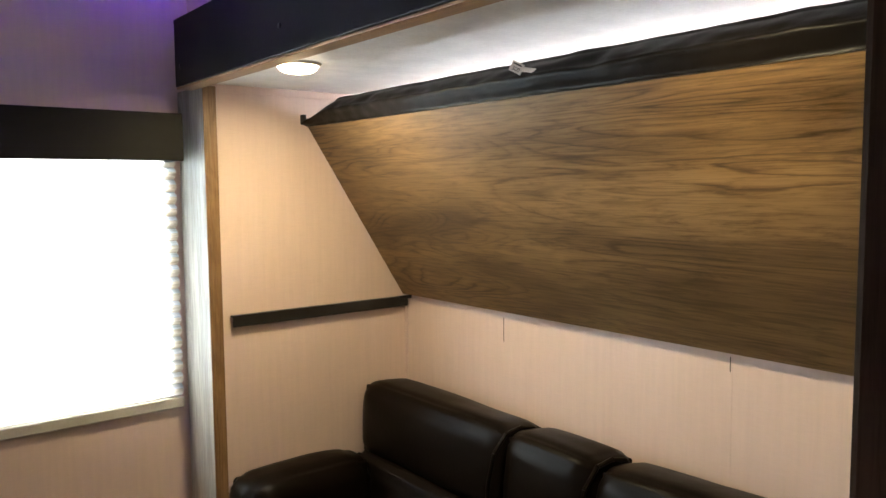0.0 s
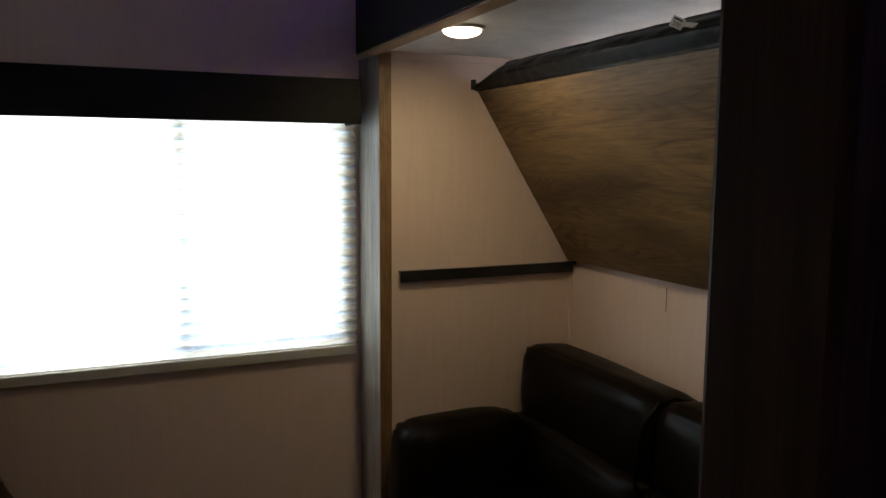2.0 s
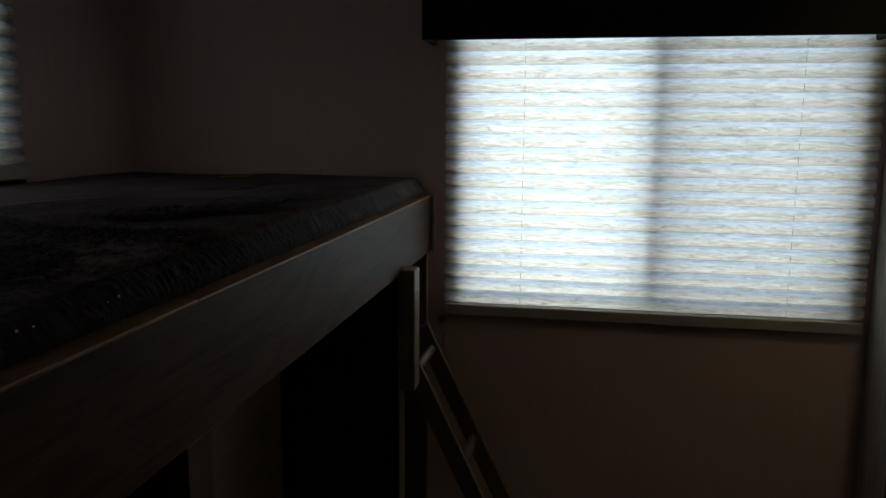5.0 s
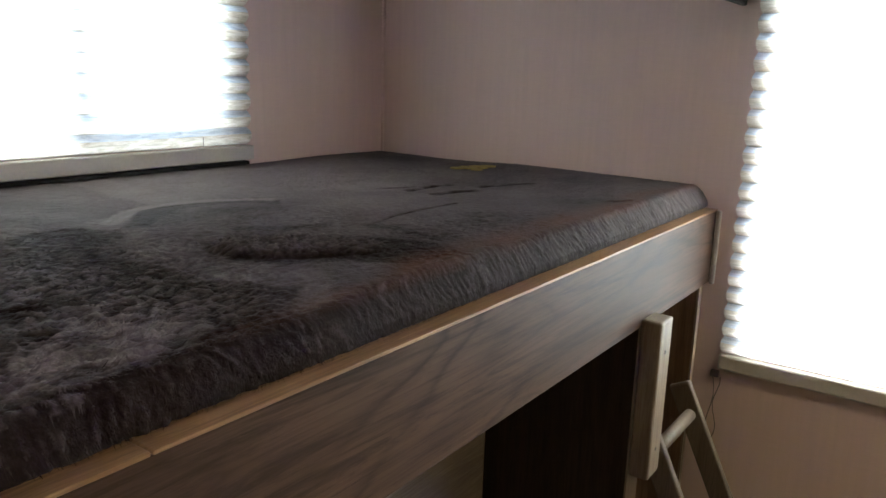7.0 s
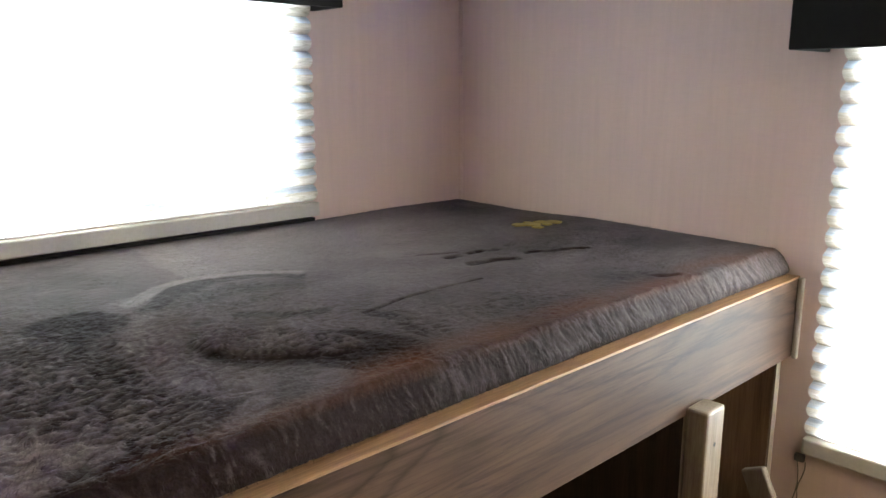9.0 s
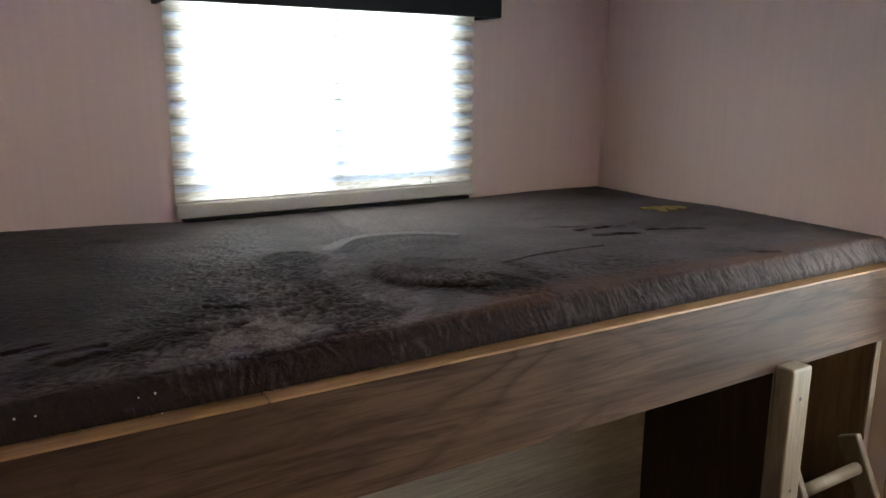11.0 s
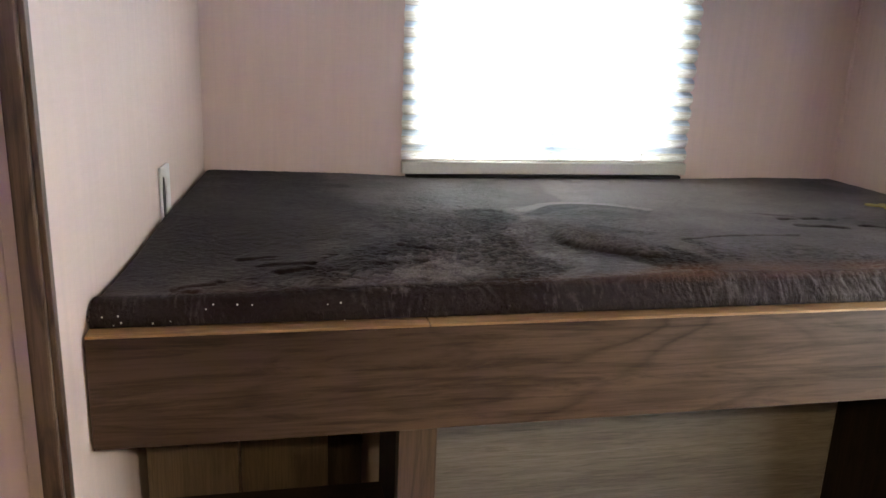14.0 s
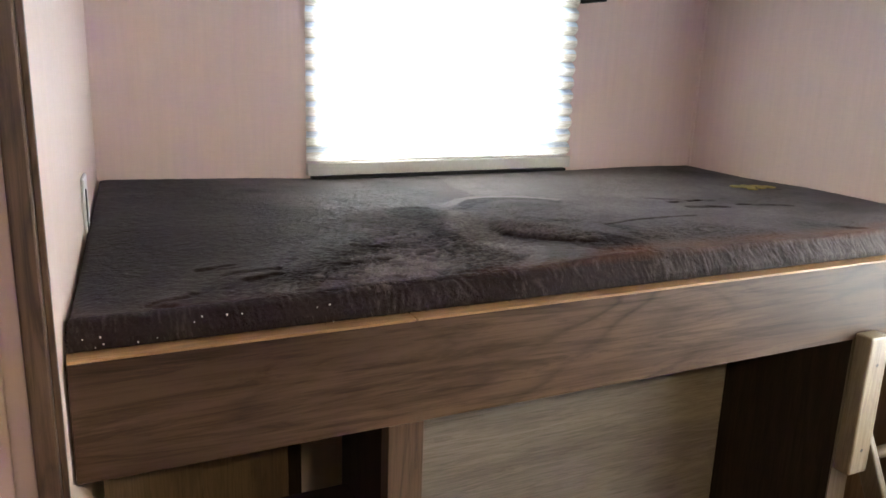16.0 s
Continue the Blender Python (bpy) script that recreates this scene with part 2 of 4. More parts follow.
CLOTH_CREAM = fabric("cream_pleat_cloth", (0.46, 0.42, 0.34), (0.72, 0.68, 0.58), (0.93, 0.91, 0.85))
CLOTH_BLUE = fabric("pale_blue_pleat_cloth", (0.44, 0.52, 0.60), (0.66, 0.76, 0.86), (0.88, 0.94, 0.98))
SCREEN = see_through("insect_screen", (0.02, 0.02, 0.02), 0.80)
SCREEN_FINE = see_through("fine_insect_screen", (0.02, 0.02, 0.02), 0.66)
LENS = glowing("warm_lamp_lens", (1.0, 0.80, 0.50), 55.0)
VIOLET = glowing("violet_led", (0.17, 0.07, 1.0), 115.0)
LILAC = glowing("lilac_led", (0.48, 0.38, 1.0), 62.0)
COOL = glowing("cool_led", (0.93, 0.96, 1.0), 80.0)
LEATHER = leather("black_leather", (0.0042, 0.0026, 0.0019), 0.06, 0.27)
VINYL = leather("black_padded_vinyl", (0.0055, 0.0042, 0.0036), 0.10, 0.30)
FUR = fur_cloth("dark_faux_fur")
YELLOW = surface("yellow_stitching", (0.27, 0.20, 0.045), 0.8, 0.25, 60)
ALU = surface("brushed_aluminium", (0.55, 0.55, 0.56), 0.35, 0.06, metal=0.9)
CREAM = surface("cream_plastic", (0.50, 0.47, 0.41), 0.45, 0.06)
PAPER = surface("white_paper", (0.72, 0.70, 0.66), 0.7, 0.05)
INK = surface("black_ink", (0.02, 0.02, 0.02), 0.6, 0.1)
SEAM = surface("pleat_crease", (0.45, 0.44, 0.42), 0.8, 0.1)
CORD = surface("grey_cord", (0.10, 0.09, 0.085), 0.8, 0.2)
STAIN = surface("dark_scuff", (0.06, 0.05, 0.045), 0.8, 0.2)
BLACK = surface("black_vinyl_wrap", (0.0050, 0.0042, 0.0042), 0.5, 0.3, gloss=0.16)
BLACK_SHINE = surface("black_aluminium", (0.015, 0.014, 0.014), 0.35, 0.3, metal=0.3)
WHITE_PLASTIC = surface("white_plastic", (0.75, 0.74, 0.72), 0.4, 0.04)


# ---- helpers of this scene ----
def box(bm, x0, x1, y0, y1, z0, z1, bevel=0.0, m=None):
    r = bmesh.ops.create_cube(bm, size=1)
    vs = r["verts"]
    bmesh.ops.scale(bm, vec=(x1 - x0, y1 - y0, z1 - z0), verts=vs)
    bmesh.ops.translate(bm, vec=((x0 + x1) / 2, (y0 + y1) / 2, (z0 + z1) / 2), verts=vs)
    if bevel:
        es = list({e for v in vs for e in v.link_edges})
        out = bmesh.ops.bevel(bm, geom=es, offset=bevel, segments=2, profile=0.5, affect="EDGES")
        vs = list({v for v in vs if v.is_valid} | set(out["verts"]))
    if m is not None:
        bmesh.ops.transform(bm, matrix=m, verts=vs)
    return vs


def tube(bm, a, b, r0, r1=None, sides=16):
    a, b = Vector(a), Vector(b)
    d = b - a
    m = Matrix.Translation((a + b) / 2) @ d.to_track_quat("Z", "Y").to_matrix().to_4x4()
    bmesh.ops.create_cone(bm, cap_ends=True, segments=sides, radius1=r0, radius2=r0 if r1 is None else r1, depth=d.length, matrix=m)


def link(name, bm, material, parent=None, label="", smooth=False):
    me = bpy.data.meshes.new(name)
    if parent is not None:
        bmesh.ops.transform(bm, matrix=parent.matrix_world.inverted(), verts=bm.verts[:])
    bmesh.ops.recalc_face_normals(bm, faces=bm.faces[:])
    bm.to_mesh(me)
    bm.free()
    if smooth:
        for f in me.polygons:
            f.use_smooth = True
    for mat in material if isinstance(material, list) else [material]:
        me.materials.append(mat)
    ob = new(name, me)
    if parent is not None:
        ob.parent = parent
    if label:
        ob["label"] = label
    return ob


part = link


def thing(name, x, y, z, label, category, group=""):
    ob = new(name)
    ob.location = (x, y, z)
    ob.matrix_world = Matrix.Translation((x, y, z))
    ob.empty_display_size = 0.05
    return tagged(ob, label, category, group)


def slab(name, dims, material, label, category="wall", bevel=0.0):
    bm = bmesh.new()
    box(bm, *dims, bevel)
    return tagged(link(name, bm, material), label, category, kind="structure")


def holed(name, dims, axis, hole, material, label):
    """A wall with one opening through it. axis: the way through. hole: (u0, u1, z0, z1) along the wall and up."""
    x0, x1, y0, y1, z0, z1 = dims
    u0, u1, w0, w1 = hole
    bm = bmesh.new()
    if axis == "y":
        for a in ((x0, u0, z0, z1), (u1, x1, z0, z1), (u0, u1, z0, w0), (u0, u1, w1, z1)):
            box(bm, a[0], a[1], y0, y1, a[2], a[3])
    else:
        for a in ((y0, u0, z0, z1), (u1, y1, z0, z1), (u0, u1, z0, w0), (u0, u1, w1, z1)):
            box(bm, x0, x1, a[0], a[1], a[2], a[3])
    return tagged(link(name, bm, material), label, "wall", kind="structure")


def empty_at(name, x, y, z, label, category):
    return tagged(thing(name, x, y, z, label, category), kind="structure")


# ---- structure ----
CEIL, SLIDE_TOP = 2.24, 1.91
SY, SX = -0.218, 2.945         # slide-out: end wall and outer wall
JX, JY = 1.608, -2.398          # edge of the partition beside the doorway
slab("floor", (-0.12, 3.1, -4.6, 0.12, -0.08, 0), FLOOR, "brown wood-look vinyl plank floor", "floor")
slab("ceiling", (-0.12, 2.36, -4.6, 0.12, CEIL, CEIL + 0.08), CEILING, "white panel ceiling above the bunk room", "ceiling")
holed("wall_rear", (-0.12, 2.253, 0.0, 0.12, 0, CEIL), "y", (1.060, 2.150, 0.93, 1.74), WALL, "beige linen vinyl wall round the large window")
holed("wall_side", (-0.12, 0.0, -4.6, 0.0, 0, CEIL), "x", (-1.279, -0.545, 1.362, 1.90), WALL, "beige linen vinyl wall with the bunk window")
bm = bmesh.new()
box(bm, -0.02, 1.064, -0.045, 0.0, 0, CEIL, 0, Matrix.Translation((0, -1.821, 0)) @ Euler((0, 0, radians(-4.3))).to_matrix().to_4x4())
tagged(link("wall_bunk_end", bm, WALL), "beige linen vinyl end wall beside the mattress", "wall", kind="structure")
slab("trim_bunk_end", (1.058, 1.078, -1.926, -1.902, 0, CEIL), RAIL_Z, "dark wood trim on the end wall's edge", "trim", 0.003)
slab("trim_bunk_end_strip", (1.058, 1.074, -1.9015, -1.8945, 0, CEIL), RAIL_Z, "pale wood strip beside the dark trim", "trim", 0.001)
slab("wall_hall", (1.0, 1.04, -4.6, -1.923, 0, CEIL), WALL, "beige vinyl hall wall in violet light")
slab("wall_partition", (JX + 0.004, 3.1, JY, JY + 0.04, 0, CEIL), JAMB_Z, "dark wood-grain partition wall beside the doorway")
slab("trim_doorway", (JX - 0.012, JX + 0.004, JY - 0.004, JY + 0.044, 0, CEIL), JAMB_Z, "dark wood edge trim of the doorway", "trim", 0.003)
slab("wall_south", (-0.12, 3.1, -4.7, -4.6, 0, CEIL), WALL, "beige vinyl wall behind the doorway")
slab("wall_hall_side", (3.0, 3.1, -4.6, JY, 0, CEIL), WALL, "beige vinyl side wall of the hall")
slab("ceiling_hall", (2.36, 3.1, -4.6, JY + 0.04, CEIL, CEIL + 0.08), CEILING, "white panel ceiling above the hall", "ceiling")
slab("wall_slide_end", (2.253, 3.0, SY, SY + 0.05, 0, SLIDE_TOP + 0.05), WALL, "beige vinyl end wall of the slide-out")
outer = empty_at("wall_slide_outer", SX, -1.2, 0, "beige vinyl outer wall panels behind the sofa", "wall")
for a, b in ((JY + 0.04, -1.5134), (-1.513, -0.7434), (-0.743, SY)):
    bm = bmesh.new()
    box(bm, SX, 3.0, a, b, 0, SLIDE_TOP + 0.05, 0.0002)
    part("panel", bm, WALL, outer)
bm = bmesh.new()
box(bm, SX + 0.0012, 3.0, JY + 0.05, SY, 0, SLIDE_TOP)
part("backing", bm, WALL, outer)
slab("ceiling_slide", (2.212, SX, JY + 0.04, SY, SLIDE_TOP, SLIDE_TOP + 0.05), CEILING, "white ceiling of the slide-out", "ceiling")
slab("trim_slide_end_top", (2.256, SX, SY - 0.006, SY, SLIDE_TOP - 0.024, SLIDE_TOP - 0.001), WALL, "beige strip under the slide-out ceiling", "trim", 0.001)
slab("trim_slide_corner", (SX - 0.007, SX, SY - 0.007, SY, 0, SLIDE_TOP - 0.026), WALL, "beige corner strip in the slide-out", "trim", 0.002)
slab("trim_room_corner", (0.0, 0.008, -0.008, 0.0, 0, CEIL), WALL, "beige corner strip of the bunk room", "trim", 0.002)
slab("wall_above_slide", (2.253, 2.36, JY + 0.04, 0.12, SLIDE_TOP + 0.05, CEIL), WALL, "beige vinyl wall above the slide-out opening")
slab("wall_rear_return", (2.253, 3.0, SY + 0.05, 0.12, 0, SLIDE_TOP + 0.05), WALL, "beige wall return beside the slide-out")
trim = empty_at("slide_trim", 2.23, -0.11, 0, "weathered grey wood board framing the slide-out", "trim")
bm = bmesh.new()
box(bm, 2.212, 2.252, SY + 0.004, -0.001, 0, 1.903, 0.001)
part("board", bm, WHITEWASH, trim)
bm = bmesh.new()
box(bm, 2.212, 2.252, SY - 0.002, SY + 0.003, 0, 1.903, 0.001)
part("edge_band", bm, EDGE_Z, trim, "brown wood edge band")


# ---- windows, blinds and valances ----
def window(name, to_world, width, z0, z1, bar, screen_to, label):
    """A sliding window in its opening: u runs along the wall, v into the opening."""
    w = tagged(new(name), label, "window", kind="structure")

    def piece(kind, u0, u1, v0, v1, a, b, mat, bevel=0.002):
        bm = bmesh.new()
        box(bm, u0, u1, v0, v1, a, b, bevel)
        bmesh.ops.transform(bm, matrix=to_world, verts=bm.verts[:])
        return part(kind, bm, mat, w)

    h, high = width / 2, z0 > 1.2
    e = 0.042 if high else 0.02
    piece("frame", -h, -h + e, 0.03, 0.075, z0, z1, BLACK_SHINE)
    piece("frame", h - e, h, 0.03, 0.075, z0, z1, BLACK_SHINE)
    piece("frame", -h + e, h - e, 0.03, 0.075, z0, z0 + 0.02 + 0.01 * high, BLACK_SHINE)
    piece("frame", -h + e, h - e, 0.03, 0.075, z1 - 0.02, z1, BLACK_SHINE)
    piece("meeting_bar", bar - 0.024, bar + 0.024, 0.020 - 0.006 * high, 0.07, z0 + 0.03, z1 - 0.02, BLACK_SHINE)
    if z0 > 1.2:
        # added black strip stands in for the shaded gap above the mattress
        piece("gap_shadow", -h - 0.03, h + 0.03, -0.024, -0.001, z0 - 0.061, z0 - 0.0525, BLACK, 0.002)
    a, b = (bar + 0.02, h - 0.02) if screen_to > 0 else (-h + 0.02, bar - 0.02)
    sc = piece("insect_screen", a + 0.008 * (screen_to > 0), b, 0.028, 0.0285, z0 + 0.015, z1 - 0.015, SCREEN_FINE if high else SCREEN, 0)
    return w


def blind(name, to_world, width, z0, z1, cords, label):
    """A pleated blind with its bottom rail, head rail and lift cords."""
    base = thing(name, *(to_world @ Vector((0, 0, z0))), label, "blind", "pleated window blinds")
    n, pitch, h = 0, 0.039, width / 2
    bm = bmesh.new()
    prof = []
    z = z0 + 0.03
    while z < z1:
        for k in range(8):
            f = k / 8
            bulge = math.sin(math.pi * f) ** 0.7
            prof.append((z + f * pitch, -0.003 - 0.012 * bulge))
        z += pitch
    cols = 60
    rows = []
    for i, (zz, v) in enumerate(prof):
        row = []
        for j in range(cols + 1):
            u = -h + width * j / cols
            edge = 0.0045 * math.sin(math.pi * ((i % 8) / 8))
            if j in (0, cols):
                u += edge if j else -edge
            wob = 0.0018 * noise.noise(Vector((u * 5, zz * 26, width)))
            row.append(bm.verts.new((u, v + wob, zz + 0.0025 * noise.noise(Vector((u * 3, (i // 8) * 3.1, 7))))))
        rows.append(row)
    for i, (a, b) in enumerate(zip(rows, rows[1:])):
        for j in range(cols):
            f = bm.faces.new((a[j], a[j + 1], b[j + 1], b[j]))
            f.material_index, f.smooth = int(i % 8 >= 5), True
    bmesh.ops.transform(bm, matrix=to_world, verts=bm.verts[:])
    part("pleated_cloth", bm, [CLOTH_CREAM, CLOTH_BLUE], base)
    bm = bmesh.new()
    z = z0 + 0.03
    while z < z1:
        box(bm, -h + 0.002, h - 0.002, -0.0056, -0.0044, z - 0.0006, z + 0.0006)
        z += pitch
    bmesh.ops.transform(bm, matrix=to_world, verts=bm.verts[:])
    tagged(part("pleat_seam", bm, SEAM, base), kind="stuff")
    for kind, zz0, zz1, mat, v0, v1, grow in (("bottom_rail", z0 - 0.006, z0 + 0.028, CREAM, -0.026, -0.003, 0.0), ("head_rail", z1 - 0.005, z1 + 0.03, CREAM, -0.04, -0.004, 0.0)):
        bm = bmesh.new()
        box(bm, -h - grow, h + grow, v0, v1, zz0, zz1, 0.004)
        bmesh.ops.transform(bm, matrix=to_world, verts=bm.verts[:])
        part(kind, bm, mat, base)
    for u in cords:
        bm = bmesh.new()
        zc, dash = z0 + 0.03, 0
        while zc < z1:
            tube(bm, (u, -0.0195, zc + 0.003), (u, -0.0195, zc + 0.022), 0.0006, sides=5)
            zc += pitch
        bmesh.ops.transform(bm, matrix=to_world, verts=bm.verts[:])
        part("lift_cord", bm, CORD, base)
    for u in (-h, h):
        bm = bmesh.new()
        box(bm, u - 0.002, u + 0.002, -0.025, -0.004, z0 - 0.005, z0 + 0.027, 0.001)
        bmesh.ops.transform(bm, matrix=to_world, verts=bm.verts[:])
        part("end_cap", bm, CREAM, base)
    return base


def valance(name, to_world, u0, u1, depth, z0, z1, label):
    base = thing(name, *(to_world @ Vector(((u0 + u1) / 2, 0, z0))), label, "valance", "black window valances")
    for kind, dims in (("front_board", (u0, u1, -depth, -depth + 0.014, z0, z1)), ("top_board", (u0, u1, -depth + 0.0142, -0.001, z1 - 0.014, z1)),
                       ("end_board", (u0, u0 + 0.014, -depth + 0.0142, -0.001, z0, z1 - 0.0142)), ("end_board", (u1 - 0.014, u1, -depth + 0.0142, -0.001, z0, z1 - 0.0142))):
        bm = bmesh.new()
        box(bm, *dims, 0.003)
        bmesh.ops.transform(bm, matrix=to_world, verts=bm.verts[:])
        part(kind, bm, BLACK, base)
    return base


REAR = Matrix.Translation((1.605, 0, 0))
SIDE = Matrix.Translation((0, -0.912, 0)) @ Matrix.Rotation(radians(90), 4, "Z")
window("window_1", REAR, 1.09, 0.93, 1.74, 0.015, 1, "dark-framed sliding window behind the large blind")
window("window_2", SIDE, 0.734, 1.362, 1.90, 0.0, 1, "dark-framed sliding window behind the bunk blind")
blind("pleated_blind", REAR, 1.17, 0.894, 1.76, (-0.36, 0.385), "lowered white pleated blind with brushed streaks, daylight behind it")
blind("pleated_blind", SIDE, 0.814, 1.318, 1.90, (-0.27, 0.27), "lowered white pleated blind glowing above the bunk mattress")
valance("valance", REAR, -0.632, 0.567, 0.156, 1.681, 1.823, "long black box valance over the large window")
valance("valance", SIDE, -0.430, 0.430, 0.118, 1.791, 1.935, "black box valance over the bunk window")

cord = thing("blind_cord", 1.01, -0.012, 0.87, "thin dark blind cord hanging from its cleat", "cord")
bm = bmesh.new()
box(bm, 1.0, 1.02, -0.014, -0.001, 0.862, 0.878, 0.003)
part("cleat", bm, CORD, cord)
for dx, z1 in ((0.0, 0.62), (0.012, 0.70)):
    bm = bmesh.new()
    pts = [(1.007 + dx + 0.006 * math.sin(i * 0.9 + dx * 90), -0.012 - 0.002 * i / 8, 0.866 - (0.866 - z1) * i / 10) for i in range(11)]
    for a, b in zip(pts, pts[1:]):
        tube(bm, a, b, 0.0011, sides=6)
    part("strand", bm, CORD, cord)


# ---- slide-out: fascia, lamps, folding bunk, sofa ----
fascia = thing("fascia", 2.18, -1.2, 1.905, "black fascia board along the slide-out opening", "fascia")
FY0, FY1 = JY + 0.044, -0.14
bm = bmesh.new()
box(bm, 2.160, 2.174, FY0, FY1, 1.902, 2.10, 0.0025)
part("face_board", bm, BLACK, fascia)
bm = bmesh.new()
box(bm, 2.1742, 2.252, FY1 - 0.014, FY1, 1.962, 2.10, 0.002)
part("end_board", bm, BLACK, fascia)
bm = bmesh.new()
box(bm, 2.1742, 2.2525, FY0, FY1 - 0.0142, 2.086, 2.098, 0.001)
part("top_board", bm, BLACK, fascia)
bm = bmesh.new()
box(bm, 2.163, 2.2115, FY0, FY1, 1.8945, 1.9015, 0.002)
part("wood_lip", bm, EDGE, fascia, "brown wood lip under the fascia")
for y, z in ((-0.190, 1.957), (-0.842, 1.966), (-1.49, 1.960)):
    bm = bmesh.new()
    tube(bm, (2.1605, y, z), (2.1565, y, z), 0.007, 0.0055)
    part("screw_cap", bm, BLACK_SHINE, fascia)

led = thing("led_strip", 2.2, -1.2, 2.098, "violet light strip lying on top of the fascia", "light strip")
bm = bmesh.new()
box(bm, 2.196, 2.206, FY0 + 0.02, FY1 - 0.03, 2.0985, 2.1005)
part("tape", bm, WHITE_PLASTIC, led)
bm = bmesh.new()
box(bm, 2.198, 2.204, FY0 + 0.02, FY1 - 0.03, 2.1007, 2.1035)
part("diodes", bm, VIOLET, led)


def puck(x, y):
    base = thing("ceiling_lamp", x, y, SLIDE_TOP, "round flush ceiling lamp glowing warm in the slide-out", "lamp", "slide-out ceiling lamps")
    bm = bmesh.new()
    tube(bm, (x, y, SLIDE_TOP - 0.0005), (x, y, SLIDE_TOP - 0.008), 0.06, 0.056, 40)
    part("trim_ring", bm, WHITE_PLASTIC, base)
    bm = bmesh.new()
    r = bmesh.ops.create_uvsphere(bm, u_segments=32, v_segments=16, radius=0.05)
    bmesh.ops.scale(bm, vec=(1, 1, 0.36), verts=r["verts"])
    bmesh.ops.translate(bm, vec=(x, y, SLIDE_TOP - 0.0085), verts=r["verts"])
    part("lens", bm, LENS, base, "glowing domed lens", True)


for x, y, _ in PUCKS:
    puck(x, y)

# the bunk folded up against the wall: a leaning panel with a padded black head edge
fold = thing("folding_bunk", 2.93, -1.28, 1.2, "folded-up bunk: leaning brown wood-grain panel with black padded edge", "bunk bed")
TOP, BOT = Vector((2.553, 0, 1.793)), Vector((2.920, 0, 1.213))
slope = (BOT - TOP).normalized()
out = Vector((-slope.z, 0, slope.x)) * -1
FA, FB = JY + 0.05, SY - 0.012
bm = bmesh.new()
L = (BOT - TOP).length
m = Matrix((( slope.x, 0, out.x, TOP.x), (0, 1, 0, 0), (slope.z, 0, out.z, TOP.z), (0, 0, 0, 1)))
box(bm, 0, L, FA, FB, -0.018, 0.0, 0.001, m)
part("panel", bm, FOLD_WOOD, fold)
bm = bmesh.new()
rows = []
ny = 260
for i in range(ny + 1):
    f = i / ny
    y = FA + (FB - FA) * f
    near_end = max(0.0, (y - (FB - 0.16)) / 0.16)      # narrows towards the bracket
    tall = 0.082 * (1 - 0.85 * near_end ** 1.3)
    row = []
    for k in range(19):
        g = k / 18
        dent = sum(d * math.exp(-((y - c) / wd) ** 2) for c, wd, d in ((-1.42, 0.05, 0.016), (-0.60, 0.035, 0.009), (-0.85, 0.06, 0.007)))
        a = math.pi * (g * 1.15 - 0.08)
        fat = 0.026 * math.sin(max(0, min(math.pi, a))) + 0.006 * math.exp(-((g - 0.42) / 0.07) ** 2)
        fat -= dent * math.exp(-((g - 0.62) / 0.2) ** 2)
        up = tall * g + 0.004 * noise.noise(Vector((y * 9, g * 2, 3))) * g
        p = TOP + Vector((-0.004 + 0.030 * g ** 1.4, 0, up))
        p += Vector((-1, 0, 0.18)).normalized() * (fat + 0.003 * noise.noise(Vector((y * 22, g * 5, 1))))
        row.append(bm.verts.new((p.x, y, p.z)))
    for bx in (0.012, 0.024):
        row.append(bm.verts.new((row[18].co.x + bx, y, row[18].co.z - 0.03 * bx / 0.05)))
    rows.append(row)
for a, b in zip(rows, rows[1:]):
    for k in range(20):
        bm.faces.new((a[k], a[k + 1], b[k + 1], b[k]))
part("padded_edge", bm, VINYL, fold, "wrinkled black vinyl padding", True)
bm = bmesh.new()
box(bm, 2.532, 2.545, SY - 0.02, SY - 0.0005, 1.800, 1.832, 0.002)
box(bm, 2.545, 2.568, SY - 0.02, SY - 0.0005, 1.806, 1.820, 0.002)
part("pivot_bracket", bm, BLACK_SHINE, fold)
bm = bmesh.new()
box(bm, 2.900, 2.944, SY - 0.035, SY - 0.021, 1.197, 1.209, 0.002)
part("latch", bm, BLACK_SHINE, fold)

strip = thing("led_strip", 2.94, -1.28, 1.81, "cool white light strip behind the folded bunk", "light strip")
bm = bmesh.new()
box(bm, 2.936, 2.9445, FA + 0.03, FB - 0.05, 1.800, 1.822)
part("tape", bm, WHITE_PLASTIC, strip)
bm = bmesh.new()
box(bm, 2.930, 2.9355, FA + 0.03, FB - 0.05, 1.804, 1.818)
part("diodes", bm, COOL, strip)

rail = thing("wall_rail", 2.6, SY, 1.169, "slim black metal support rail on the slide-out wall", "rail")
bm = bmesh.new()
box(bm, 2.276, 2.938, SY - 0.020, SY - 0.017, 1.169, 1.205, 0.001)
part("flange", bm, BLACK_SHINE, rail)
bm = bmesh.new()
box(bm, 2.276, 2.938, SY - 0.0168, SY - 0.0005, 1.199, 1.205, 0.001)
part("ledge", bm, BLACK_SHINE, rail)

